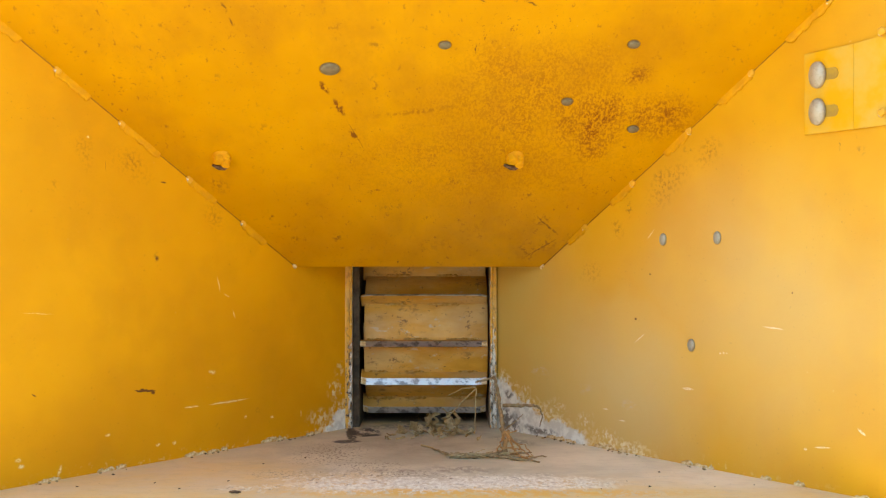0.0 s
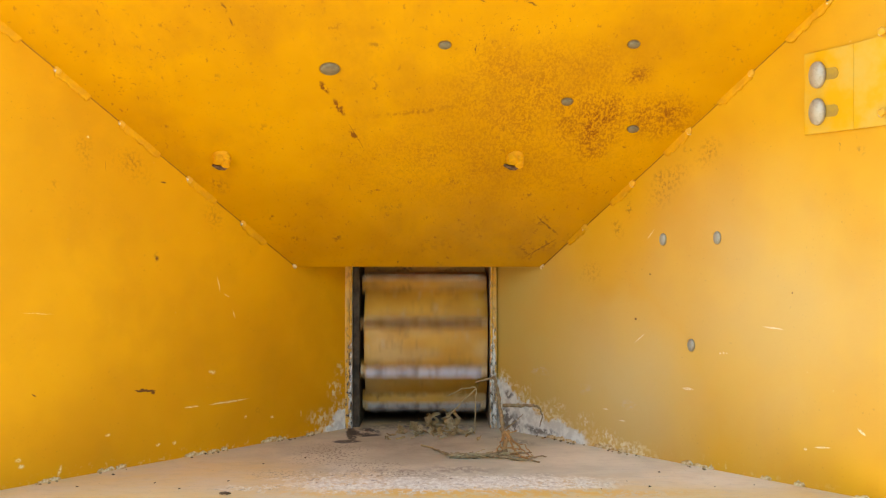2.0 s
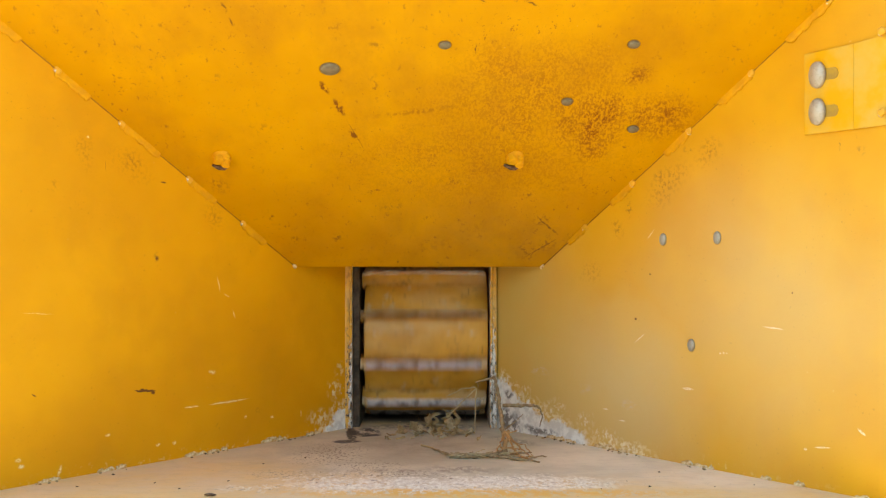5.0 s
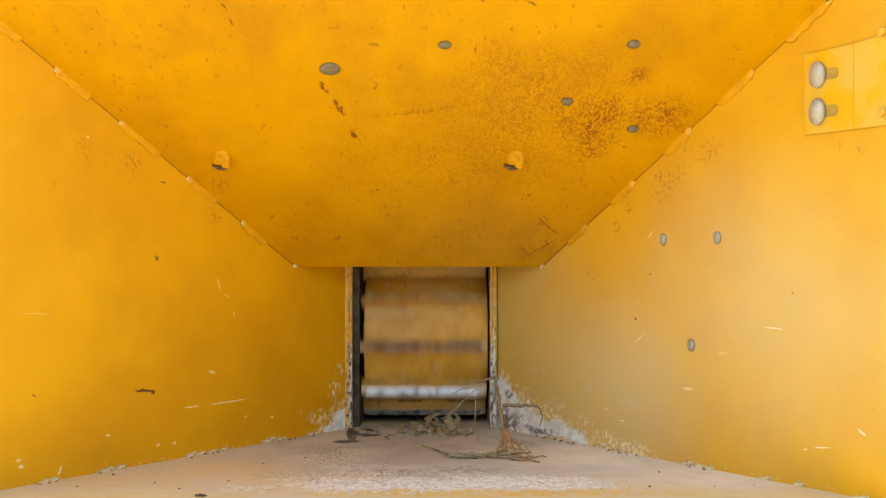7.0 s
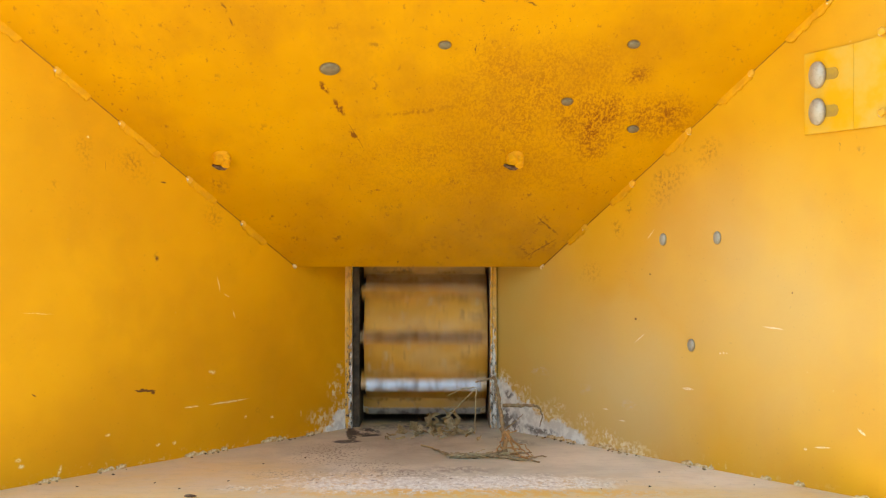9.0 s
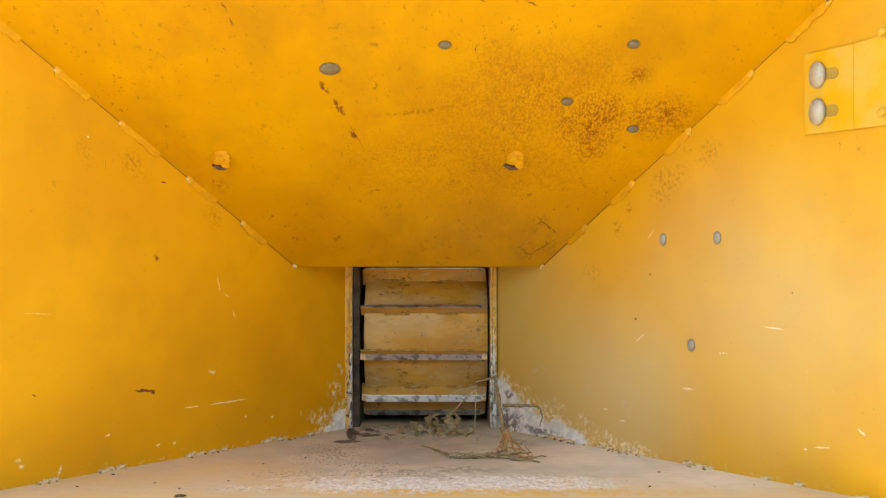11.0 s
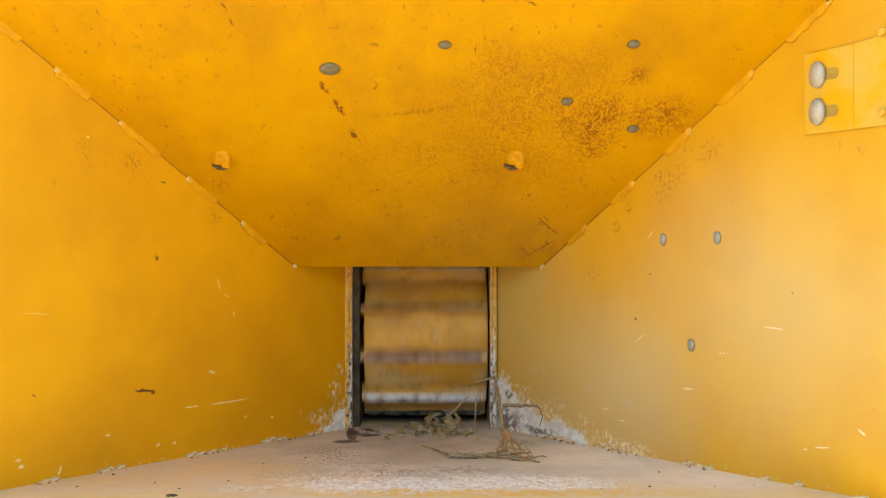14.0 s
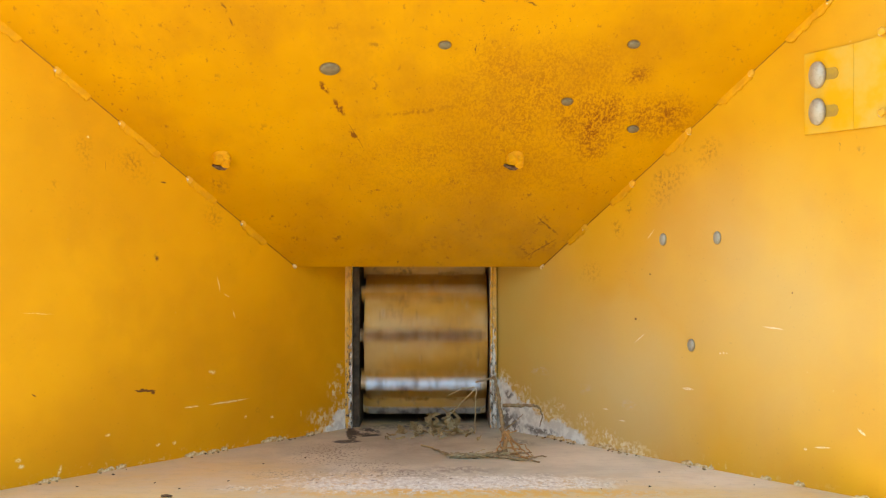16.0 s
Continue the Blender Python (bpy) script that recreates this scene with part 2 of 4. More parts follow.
def right_paint():
    n = Nodes("dust_and_sheen_amber_paint")
    c = amber_coat(n)
    soot = n.times(n.most(n.spot(0.60, 0.60, 0.10, 0.05, 30, 1, 0.03, 15), n.spot(0.72, 0.66, 0.06, 0.04, 30, 1, 0.02, 15),
                          n.spot(0.44, 0.50, 0.03, 0.03, 0, 1, 0.02, 15)), n.ramp(n.noise(110, 4), 0.48, 0.6), 0.5)
    c = n.mix(soot, c, RUST)
    # pale cover: wall dust plus the sky's sheen put into the colour
    sheen_veil = n.most(n.spot(0.42, 0.15, 0.56, 0.33, 8, 1.0, 0.08, 5), n.times(n.spot(0.85, 0.32, 0.62, 0.42, 0, 1.0, 0.1, 4), 0.66),
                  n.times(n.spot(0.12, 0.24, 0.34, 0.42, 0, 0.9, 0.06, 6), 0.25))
    c = n.mix(n.times(sheen_veil, n.ramp(n.noise(6, 5), 0.2, 0.8, 0.8, 1.0), 0.60), c, DUST_SHEEN)
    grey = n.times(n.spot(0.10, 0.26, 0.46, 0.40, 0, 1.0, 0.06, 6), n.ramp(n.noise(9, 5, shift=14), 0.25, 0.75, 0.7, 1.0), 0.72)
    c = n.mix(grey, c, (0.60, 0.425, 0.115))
    marks = n.freckles([(0.479, 0.545, 0.014, 0.028, 1), (0.575, 0.614, 0.03, 0.016, 0.7), (0.66, 0.665, 0.022, 0.012, 0.7), (0.10, 0.46, 0.07, 0.05, 0.7), (0.22, 0.47, 0.06, 0.03, 0.5), (1.052, 0.65, 0.003, 0.016, 1.4),
                        (1.10, 0.634, 0.018, 0.012, 0.7), (0.79, 0.549, 0.012, 0.010, 0.5), (0.35, 0.40, 0.05, 0.04, 0.35)], 110, 0.50, 0.58, shift=5)
    c = n.mix(n.math("MULTIPLY", marks, 0.75), c, (0.24, 0.10, 0.02))
    lilac = n.freckles([(0.476, 0.108, 0.04, 0.016, 0.6), (0.16, 0.16, 0.05, 0.016, 0.6), (0.33, 0.13, 0.03, 0.02, 0.4)], 70, 0.46, 0.6, (0.6, 1.4, 1), 9)
    c = n.mix(lilac, c, (0.62, 0.48, 0.36))
    pale = n.most(n.line((0.862, 0.302), (0.922, 0.298), 0.0021, 0.5, 0.002), n.line((0.640, 0.160), (0.680, 0.160), 0.0032, 0.6, 0.003),
                  n.line((0.99, 0.079), (1.035, 0.083), 0.0020, 0.5, 0.002), n.spot(0.972, 0.073, 0.005, 0.003, 0, 0.6, 0.002),
                  n.line((1.090, 0.127), (1.112, 0.114), 0.0028, 0.5, 0.002), n.spot(0.752, 0.241, 0.004, 0.003, 0, 0.8, 0.002),
                  n.spot(0.762, 0.243, 0.004, 0.003, 0, 0.8, 0.002), n.spot(0.770, 0.243, 0.003, 0.002, 0, 0.8, 0.002),
                  n.line((0.49, 0.245), (0.535, 0.272), 0.0018, 0.8, 0.003), n.line((0.535, 0.475), (0.56, 0.50), 0.0016, 0.8, 0.003),
                  n.spot(0.40, 0.09, 0.012, 0.002, 0, 0.8, 0.004), n.spot(0.455, 0.07, 0.014, 0.002, 0, 0.8, 0.004))
    c = n.mix(n.times(pale, n.ramp(n.noise(260, 4, 0.7), 0.36, 0.52), 0.62), c, (0.95, 0.86, 0.68))
    c = n.mix(n.most(n.spot(0.4995, 0.300, 0.005, 0.004, 0, 0.7, 0.003), n.spot(0.94, 0.37, 0.002, 0.003, 0, 0.6), n.spot(0.545, 0.40, 0.004, 0.003, 0, 0.8, 0.003)), c, (0.16, 0.07, 0.02))
    # contact shade of the three bolt heads, painted as dark rims
    rings = n.most(*[n.spot(x, y, 0.0122, 0.0160, 0, 0.3, 0.0015, 90) for x, y in ((0.5865, 0.4750), (0.7449, 0.4775), (0.6709, 0.2523))])
    c = n.mix(n.math("MULTIPLY", rings, 0.7), c, (0.20, 0.11, 0.03))
    foot = n.times(n.spot(0.5, -0.01, 0.75, 0.045, 0, 1.0, 0.02, 25), n.ramp(n.noise(55, 5, shift=2), 0.55, 0.66), 0.7)
    c = n.mix(foot, c, PALE)
    patch = n.most(n.spot(0.025, 0.075, 0.09, 0.042, -30, 0.20, 0.024, 80), n.spot(0.12, 0.026, 0.09, 0.050, -18, 0.25, 0.03, 45),
                   n.spot(0.25, 0.014, 0.095, 0.034, -8, 0.25, 0.026, 45), n.spot(0.03, 0.02, 0.10, 0.055, 0, 0.25, 0.02, 45))
    rim = n.most(n.spot(0.035, 0.085, 0.12, 0.055, -30, 0.4, 0.035, 45), n.spot(0.19, 0.024, 0.19, 0.062, -14, 0.4, 0.04, 45),
                 n.spot(0.45, 0.0, 0.14, 0.035, 0, 0.5, 0.03, 45))
    c = n.mix(n.times(rim, n.ramp(n.noise(80, 5, shift=3), 0.47, 0.56), 0.85), c, PALE)
    steel = n.mix(n.ramp(n.noise(45, 5), 0.4, 0.6), BARE, (0.68, 0.63, 0.53))
    steel = n.mix(n.times(n.most(n.spot(0.03, 0.028, 0.07, 0.040, -20, 0.6, 0.03, 40), n.spot(0.035, 0.09, 0.02, 0.014, 0, 0.6, 0.015, 60), n.spot(0.16, 0.012, 0.09, 0.014, 0, 0.7, 0.02, 40)), n.ramp(n.noise(60, 4, shift=5), 0.40, 0.52)), steel, (0.20, 0.17, 0.14))
    c = n.mix(n.math("MULTIPLY", patch, 0.95), c, steel)
    wisp = n.freckles([(0.02, 0.12, 0.035, 0.03, 1), (0.10, 0.105, 0.04, 0.03, 0.7), (0.22, 0.075, 0.06, 0.03, 0.9), (0.33, 0.055, 0.04, 0.03, 0.8), (0.40, 0.03, 0.06, 0.025, 1), (0.48, 0.012, 0.05, 0.016, 0.8)], 90, 0.52, 0.58, (1.2, 0.75, 1), 13)
    c = n.mix(n.math("MULTIPLY", wisp, 0.8), c, (0.84, 0.74, 0.52))
    return n.done(c, n.ramp(n.noise(9, 3), 0.3, 0.7, 0.38, 0.56), 0, n.noise(160, 3), 0.0006, 0.25, 0.26)


def floor_worn():
    n = Nodes("worn_floor_steel")
    flat = (1, 0.45, 1)
    film = n.mix(n.ramp(n.noise(7, 6), 0.35, 0.65), (0.52, 0.46, 0.315), (0.66, 0.59, 0.42))
    film = n.mix(n.times(n.spot(-0.06, 2.98, 0.24, 0.34, 0, 1.0, 0.06, 8), n.ramp(n.noise(20, 6, 0.7, flat, 15), 0.3, 0.7, 0.4, 1.0), 0.85), film, (0.33, 0.275, 0.195))
    paint = n.mix(n.ramp(n.noise(5, 4, shift=4), 0.3, 0.7), (0.76, 0.53, 0.20), (0.72, 0.56, 0.33))
    worn = n.most(n.spot(-0.02, 2.95, 0.62, 0.52, 0, 0.55, 0.10, 8), n.spot(0.10, 2.75, 0.60, 0.30, 0, 0.5, 0.12, 8))
    c = n.mix(worn, paint, film)
    # right side paler: beige dust plus lacking sky light made up in colour
    c = n.mix(n.times(n.most(n.spot(0.40, 2.84, 0.36, 0.40, 35, 1.0, 0.08, 8), n.spot(0.56, 2.62, 0.30, 0.26, 35, 1.0, 0.08, 8)), n.ramp(n.noise(12, 6, shift=9), 0.25, 0.65, 0.6, 1.0), 0.9), c, (0.90, 0.815, 0.64))
    c = n.mix(n.times(n.ramp(n.noise(30, 7, 0.75, (0.7, 1.2, 1), 8), 0.46, 0.66), 0.14), c, (0.27, 0.215, 0.16))
    swath = n.times(n.most(n.spot(0.03, 2.655, 0.11, 0.06, 0, 0.8, 0.05, 22), n.spot(-0.10, 2.64, 0.18, 0.03, 0, 0.9, 0.03, 22)), n.ramp(n.noise(50, 6, 0.75, flat, 19), 0.44, 0.56), 0.75)
    c = n.mix(swath, c, (0.26, 0.20, 0.155))
    ragged = n.math("ADD", n.math("MULTIPLY", n.noise(38, 7, 0.75, (0.8, 0.5, 1)), 0.5), n.math("MULTIPLY", n.noise(120, 4, 0.7, flat, 2), 0.5))
    band = n.most(n.spot(0.14, 2.495, 0.27, 0.095, 2, 0.5, 0.06, 24), n.spot(-0.10, 2.475, 0.24, 0.105, 0, 0.5, 0.06, 24))
    mottle = n.most(n.spot(-0.22, 2.55, 0.17, 0.14, 0, 0.9, 0.08, 20), n.spot(0.0, 2.56, 0.40, 0.09, 0, 0.9, 0.06, 20), n.spot(-0.36, 2.45, 0.10, 0.06, 0, 0.9, 0.05, 20))
    white = n.mix(n.ramp(n.noise(90, 5, 0.7, flat, 5), 0.4, 0.62), (0.92, 0.87, 0.72), (0.70, 0.62, 0.47))
    c = n.mix(n.times(mottle, n.ramp(ragged, 0.50, 0.54), 0.85), c, white)
    c = n.mix(n.times(band, n.ramp(ragged, 0.42, 0.48), 0.93), c, white)
    dash = n.times(n.most(mottle, n.times(band, 0.6)), n.ramp(n.noise(95, 4, 0.65, (0.7, 0.5, 1), 27), 0.60, 0.66), 0.8)
    c = n.mix(dash, c, (0.20, 0.15, 0.11))
    chips = n.times(n.spot(0.08, 2.40, 0.55, 0.055, 0, 0.7, 0.03, 20), n.ramp(n.noise(60, 6, 0.7, flat, 7), 0.46, 0.50), 0.9)
    c = n.mix(chips, c, (0.80, 0.46, 0.09))
    specks = n.freckles([(-0.25, 2.86, 0.12, 0.26, 1), (-0.16, 2.70, 0.12, 0.12, 0.9), (-0.10, 2.60, 0.16, 0.06, 0.8), (-0.33, 2.60, 0.10, 0.10, 0.6)], 150, 0.53, 0.60, flat, 3)
    c = n.mix(n.math("MULTIPLY", specks, 0.85), c, (0.15, 0.11, 0.075))
    # grease by the left jamb, and shade under the roller put into the colour
    pool_and_shade = n.most(n.line((-0.265, 3.030), (-0.190, 3.050), 0.030, 0.35, 0.010, 45), n.line((-0.236, 3.30), (-0.214, 3.04), 0.015, 0.3, 0.008, 60),
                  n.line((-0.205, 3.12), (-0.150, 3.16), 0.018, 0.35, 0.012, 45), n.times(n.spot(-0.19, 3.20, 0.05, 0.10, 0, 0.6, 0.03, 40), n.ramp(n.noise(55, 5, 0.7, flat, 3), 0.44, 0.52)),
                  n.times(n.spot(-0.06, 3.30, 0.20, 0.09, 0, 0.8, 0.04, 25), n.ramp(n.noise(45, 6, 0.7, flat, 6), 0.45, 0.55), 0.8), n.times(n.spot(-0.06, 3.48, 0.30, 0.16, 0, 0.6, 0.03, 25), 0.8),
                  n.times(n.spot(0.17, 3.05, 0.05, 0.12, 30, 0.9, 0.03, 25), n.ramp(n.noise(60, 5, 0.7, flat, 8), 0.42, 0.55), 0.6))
    pool_and_shade = n.times(pool_and_shade, n.ramp(n.noise(65, 6, 0.75, flat, 33), 0.36, 0.42))
    c = n.mix(n.math("MULTIPLY", pool_and_shade, 0.98), c, (0.034, 0.020, 0.012))
    grit = n.ramp(n.noise(130, 4, shift=11), 0.66, 0.71)
    c = n.mix(n.math("MULTIPLY", grit, 0.5), c, (0.10, 0.065, 0.04))
    rough = n.ramp(pool_and_shade, 0.2, 0.8, 0.62, 0.45)
    return n.done(c, rough, 0, n.noise(55, 6), 0.0022, 0.45)


def jamb_paint():
    """Amber paint, flaked to pale primer and dark steel along the inner edge, more so near the floor."""
    n = Nodes("chipped_jamb_paint")
    c = n.mix(n.ramp(n.noise(20, 4), 0.35, 0.65), (0.72, 0.355, 0.02), (0.62, 0.34, 0.07))
    low = n.ramp(n.axis(2), 0.40, 0.10, 0.0, 1.0)
    from_mid = n.math("ABSOLUTE", n.math("ADD", n.axis(0), 0.0557))
    right = n.math("GREATER_THAN", n.axis(0), 0.0)
    reach = n.math("ADD", n.math("MULTIPLY", low, 0.014), n.math("SUBTRACT", n.math("MULTIPLY", right, 0.009), 0.005))
    ragged = n.math("MULTIPLY", n.math("SUBTRACT", n.noise(120, 6, 0.75, (1, 1, 0.6)), 0.5), 0.040)
    worn = n.ramp(n.math("ADD", n.math("SUBTRACT", from_mid, 0.1742), ragged), reach, n.math("SUBTRACT", reach, 0.002))
    c = n.mix(worn, c, n.mix(n.ramp(n.noise(60, 5, shift=8), 0.4, 0.6), (0.72, 0.67, 0.58), (0.40, 0.31, 0.20)))
    crack = n.times(n.ramp(n.noise(120, 5, 0.75, (1, 1, 0.4), 4), 0.52, 0.58), n.ramp(low, 0.0, 1.0, 0.35, 1.0))
    c = n.mix(crack, c, (0.075, 0.052, 0.035))
    return n.done(c, 0.55, 0, n.noise(110, 4), 0.0015, 0.5)


def plain_paint(name, wear=0.5, shift=0.0):
    """Amber paint knocked off edges in pale chips."""
    n = Nodes(name)
    c = n.mix(n.ramp(n.noise(20, 4, shift=shift), 0.35, 0.65), AMBER, (0.66, 0.32, 0.03))
    c = n.mix(n.times(n.ramp(n.noise(60, 5, 0.7, shift=shift), 0.62 - 0.18 * wear, 0.66 - 0.14 * wear), 0.9), c, (0.70, 0.64, 0.55))
    c = n.mix(n.times(n.ramp(n.noise(90, 4, shift=shift + 4), 0.64, 0.7), 0.8), c, DARK)
    return n.done(c, 0.5, 0, n.noise(120, 3), 0.001, 0.3)


def roller_paint():
    n = Nodes("scuffed_roller_paint")
    c = n.mix(n.ramp(n.noise(14, 5, stretch=(0.5, 1, 1)), 0.35, 0.65), (0.68, 0.345, 0.04), (0.52, 0.245, 0.022))
    c = n.mix(n.times(n.ramp(n.noise(9, 5, stretch=(0.35, 1, 1), shift=3), 0.44, 0.66), 0.55), c, (0.70, 0.50, 0.23))
    c = n.mix(n.times(n.ramp(n.noise(38, 6, 0.7, (0.6, 1, 1), 5), 0.60, 0.66), 0.8), c, (0.56, 0.46, 0.32))
    c = n.mix(n.times(n.ramp(n.noise(95, 5, 0.7, (0.8, 1, 1), 8), 0.53, 0.58), n.ramp(n.noise(15, 3, shift=28), 0.57, 0.66), 0.75), c, (0.10, 0.055, 0.025))
    c = n.mix(n.times(n.ramp(n.noise(85, 4, shift=18), 0.65, 0.70), 0.8), c, DARK)
    c = n.mix(n.times(n.ramp(n.noise(30, 6, 0.7, (0.5, 1, 1), 14), 0.58, 0.68), 0.6), c, (0.16, 0.085, 0.03))
    c = n.mix(n.times(n.ramp(n.noise(5, 5, 0.6, (0.6, 1, 1), 21), 0.46, 0.66), 0.38), c, (0.26, 0.12, 0.02))
    # one bay is scoured pale along its upper blade
    ang = n.math("ARCTAN2", n.math("MULTIPLY", n.axis(2), -1.0), n.math("MULTIPLY", n.axis(1), -1.0))
    near = n.math("ABSOLUTE", n.math("SUBTRACT", ang, radians(98.0)))
    drips = n.math("MULTIPLY", n.noise(24, 5, 0.7, (1, 0.4, 0.4), 1), 0.30)
    bay = n.times(n.ramp(n.math("SUBTRACT", near, drips), 0.07, -0.03), n.ramp(n.noise(34, 5, shift=1), 0.30, 0.55))
    c = n.mix(n.math("MULTIPLY", bay, 0.62), c, (0.80, 0.66, 0.43))
    return n.done(c, 0.5, 0, n.noise(60, 4), 0.001, 0.35)


def worn_steel(name, base=(0.55, 0.55, 0.56), rough=0.33, stain=(0.10, 0.08, 0.07), amount=0.5, metal=0.85):
    n = Nodes(name)
    c = n.mix(n.times(n.ramp(n.noise(70, 5, 0.7, (0.7, 1, 1)), 0.48, 0.62), amount), base, stain)
    return n.done(c, n.ramp(n.noise(50, 4), 0.3, 0.7, rough, rough + 0.25), metal, n.noise(140, 3), 0.0006, 0.4)


def plain(name, a, b, scale=30.0, rough=0.7, depth=0.001, gloss=0.10):
    n = Nodes(name)
    return n.done(n.mix(n.ramp(n.noise(scale, 5), 0.35, 0.65), a, b), rough, 0, n.noise(scale * 3, 4), depth, 0.5, gloss)


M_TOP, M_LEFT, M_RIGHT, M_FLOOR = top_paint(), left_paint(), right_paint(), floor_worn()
M_JAMB = jamb_paint()
M_WELD = plain("painted_weld", (0.68, 0.305, 0.004), (0.60, 0.262, 0.008), 60, 0.6, 0.001, 0.12)
M_WELD_PALE = plain_paint("weld_knob_paint", 0.2, 15.0)
M_WELD_WORN = plain("worn_weld", (0.80, 0.64, 0.39), (0.50, 0.29, 0.09), 140, 0.75, 0.003, 0.05)
M_PAINT = plain("amber_bracket_paint", AMBER, (0.62, 0.36, 0.05), 12, 0.45, 0.0004)
M_ROLLER = roller_paint()
M_BEAD = plain("scuffed_bead_paint", (0.52, 0.33, 0.12), (0.36, 0.18, 0.03), 130, 0.7, 0.002)
M_TIP = worn_steel("scoured_blade_tip", (0.60, 0.575, 0.53), 0.28, (0.12, 0.10, 0.09), 0.75, 0.85)
M_BOLT = worn_steel("zinc_bolt", (0.46, 0.38, 0.27), 0.36, (0.30, 0.235, 0.15), 0.45, 0.5)
M_BOLT_DULL = worn_steel("dull_zinc_bolt", (0.22, 0.165, 0.085), 0.40, (0.12, 0.085, 0.045), 0.6, 0.3)
M_BOLT_GREY = worn_steel("grey_zinc_bolt", (0.36, 0.325, 0.25), 0.42, (0.22, 0.19, 0.14), 0.5, 0.35)
M_GREASE = plain("greasy_brown_steel", (0.22, 0.165, 0.12), (0.42, 0.33, 0.25), 25, 0.45)
M_GAP_SHADE = plain("gap_shade_brown", (0.050, 0.034, 0.021), (0.115, 0.080, 0.050), 40, 0.55, 0.002)
M_SEAM = plain("open_seam", (0.17, 0.065, 0.01), (0.26, 0.10, 0.015), 80, 0.8)
M_TWIG = plain("dry_twig_bark", (0.36, 0.255, 0.13), (0.22, 0.15, 0.075), 120, 0.85)
M_SPLIT = plain("split_orange_wood", (0.50, 0.27, 0.09), (0.36, 0.205, 0.085), 150, 0.8)
M_STRAW = plain("pale_straw", (0.56, 0.43, 0.22), (0.42, 0.30, 0.14), 120, 0.7)
M_LEAF = plain("withered_leaf", (0.72, 0.60, 0.36), (0.54, 0.435, 0.24), 60, 0.8)
M_GRIT = plain("dark_grit", (0.13, 0.075, 0.04), (0.07, 0.045, 0.03), 200, 0.9)
M_BARK = plain("brown_bark", (0.20, 0.115, 0.06), (0.09, 0.05, 0.03), 160, 0.85)
M_GROUND = plain("pale_gravel", (0.40, 0.365, 0.31), (0.32, 0.285, 0.235), 3, 0.9, 0.01)
M_SKY_BLOCK = plain("sky_block_dull", (0.14, 0.12, 0.095), (0.20, 0.17, 0.13), 2, 0.9)
M_BODY = plain("amber_body_paint", AMBER, AMBER_DEEP, 4, 0.5)


# ---- builders ----
def basis(o, u, v):
    """A sheet's own space: x along u, y along v, z off its inner face."""
    u, v = Vector(u).normalized(), Vector(v).normalized()
    w = u.cross(v)
    m = Matrix((u, v, w)).transposed().to_4x4()
    m.translation = o
    return m


LEFT = basis((-0.2477, 3.26, 0), (0.705, 1, 0), (0, 0, 1))
RIGHT = basis((0.1455, 3.26, 0), (0.68, -1, 0), (0, 0, 1))
TOP = basis((0, 3.115, EYE - 0.0414), (1, 0.0109, 0.0096), Vector((0.01412, -0.57489, -0.81811)).cross((1, 0.0109, 0.0096)))


def part(name, bm, mats, parent, label="", m=None):
    me = bpy.data.meshes.new(name)
    bm.to_mesh(me)
    bm.free()
    for x in (mats if isinstance(mats, (list, tuple)) else [mats]):
        me.materials.append(x)
    ob = new(name, me)
    ob.parent = parent
    if m is not None:
        ob.matrix_local = m
    if label:
        ob["label"] = label
    return ob


def again(ob, parent, m):
    """The same piece once more, on shared mesh data."""
    o = new(ob.name.split(".")[0], ob.data)
    o.parent = parent
    o.matrix_local = m
    return o


def thing(name, label, category, m=None, group="", kind=""):
    e = new(name)
    e.empty_display_size = 0.05
    if m is not None:
        e.matrix_world = m
    return tagged(e, label, category, group, kind)


def sheet(outline, thick, bevel=0.0):
    """A plate: its outline lies in z = 0, its thickness below."""
    bm = bmesh.new()
    a = [bm.verts.new((x, y, 0)) for x, y in outline]
    b = [bm.verts.new((x, y, -thick)) for x, y in outline]
    bm.faces.new(a)
    bm.faces.new(b[::-1])
    k = len(a)
    for i in range(k):
        bm.faces.new((a[i], b[i], b[(i + 1) % k], a[(i + 1) % k]))
    bmesh.ops.recalc_face_normals(bm, faces=bm.faces)
    if bevel:
        bmesh.ops.bevel(bm, geom=bm.edges[:], offset=bevel, segments=2, affect="EDGES", profile=0.5)
    return bm


def block(x0, x1, y0, y1, z0, z1, bevel=0.0):
    bm = sheet([(x0, y0), (x1, y0), (x1, y1), (x0, y1)], z1 - z0)
    bmesh.ops.translate(bm, vec=(0, 0, z1), verts=bm.verts)
    if bevel:
        bmesh.ops.bevel(bm, geom=bm.edges[:], offset=bevel, segments=2, affect="EDGES", profile=0.5)
    return bm


def dome(r, h, rim=0.003, seg=28):
    """A carriage bolt's low round head on z = 0."""
    bm = bmesh.new()
    prof = [(r, 0), (r, rim * 0.6), (r * 0.985, rim)] + [(r * math.cos(a), rim + (h - rim) * math.sin(a)) for a in (0.25, 0.5, 0.8, 1.1, 1.35)]
    rings = [[bm.verts.new((p * math.cos(2 * math.pi * i / seg), p * math.sin(2 * math.pi * i / seg), z)) for i in range(seg)] for p, z in prof]
    tip = bm.verts.new((0, 0, h))
    for a, b in zip(rings, rings[1:]):
        for i in range(seg):
            bm.faces.new((a[i], a[(i + 1) % seg], b[(i + 1) % seg], b[i]))
    for i in range(seg):
        bm.faces.new((rings[-1][i], rings[-1][(i + 1) % seg], tip))
    bm.faces.new(rings[0][::-1])
    for f in bm.faces:
        f.smooth = True
    return bm


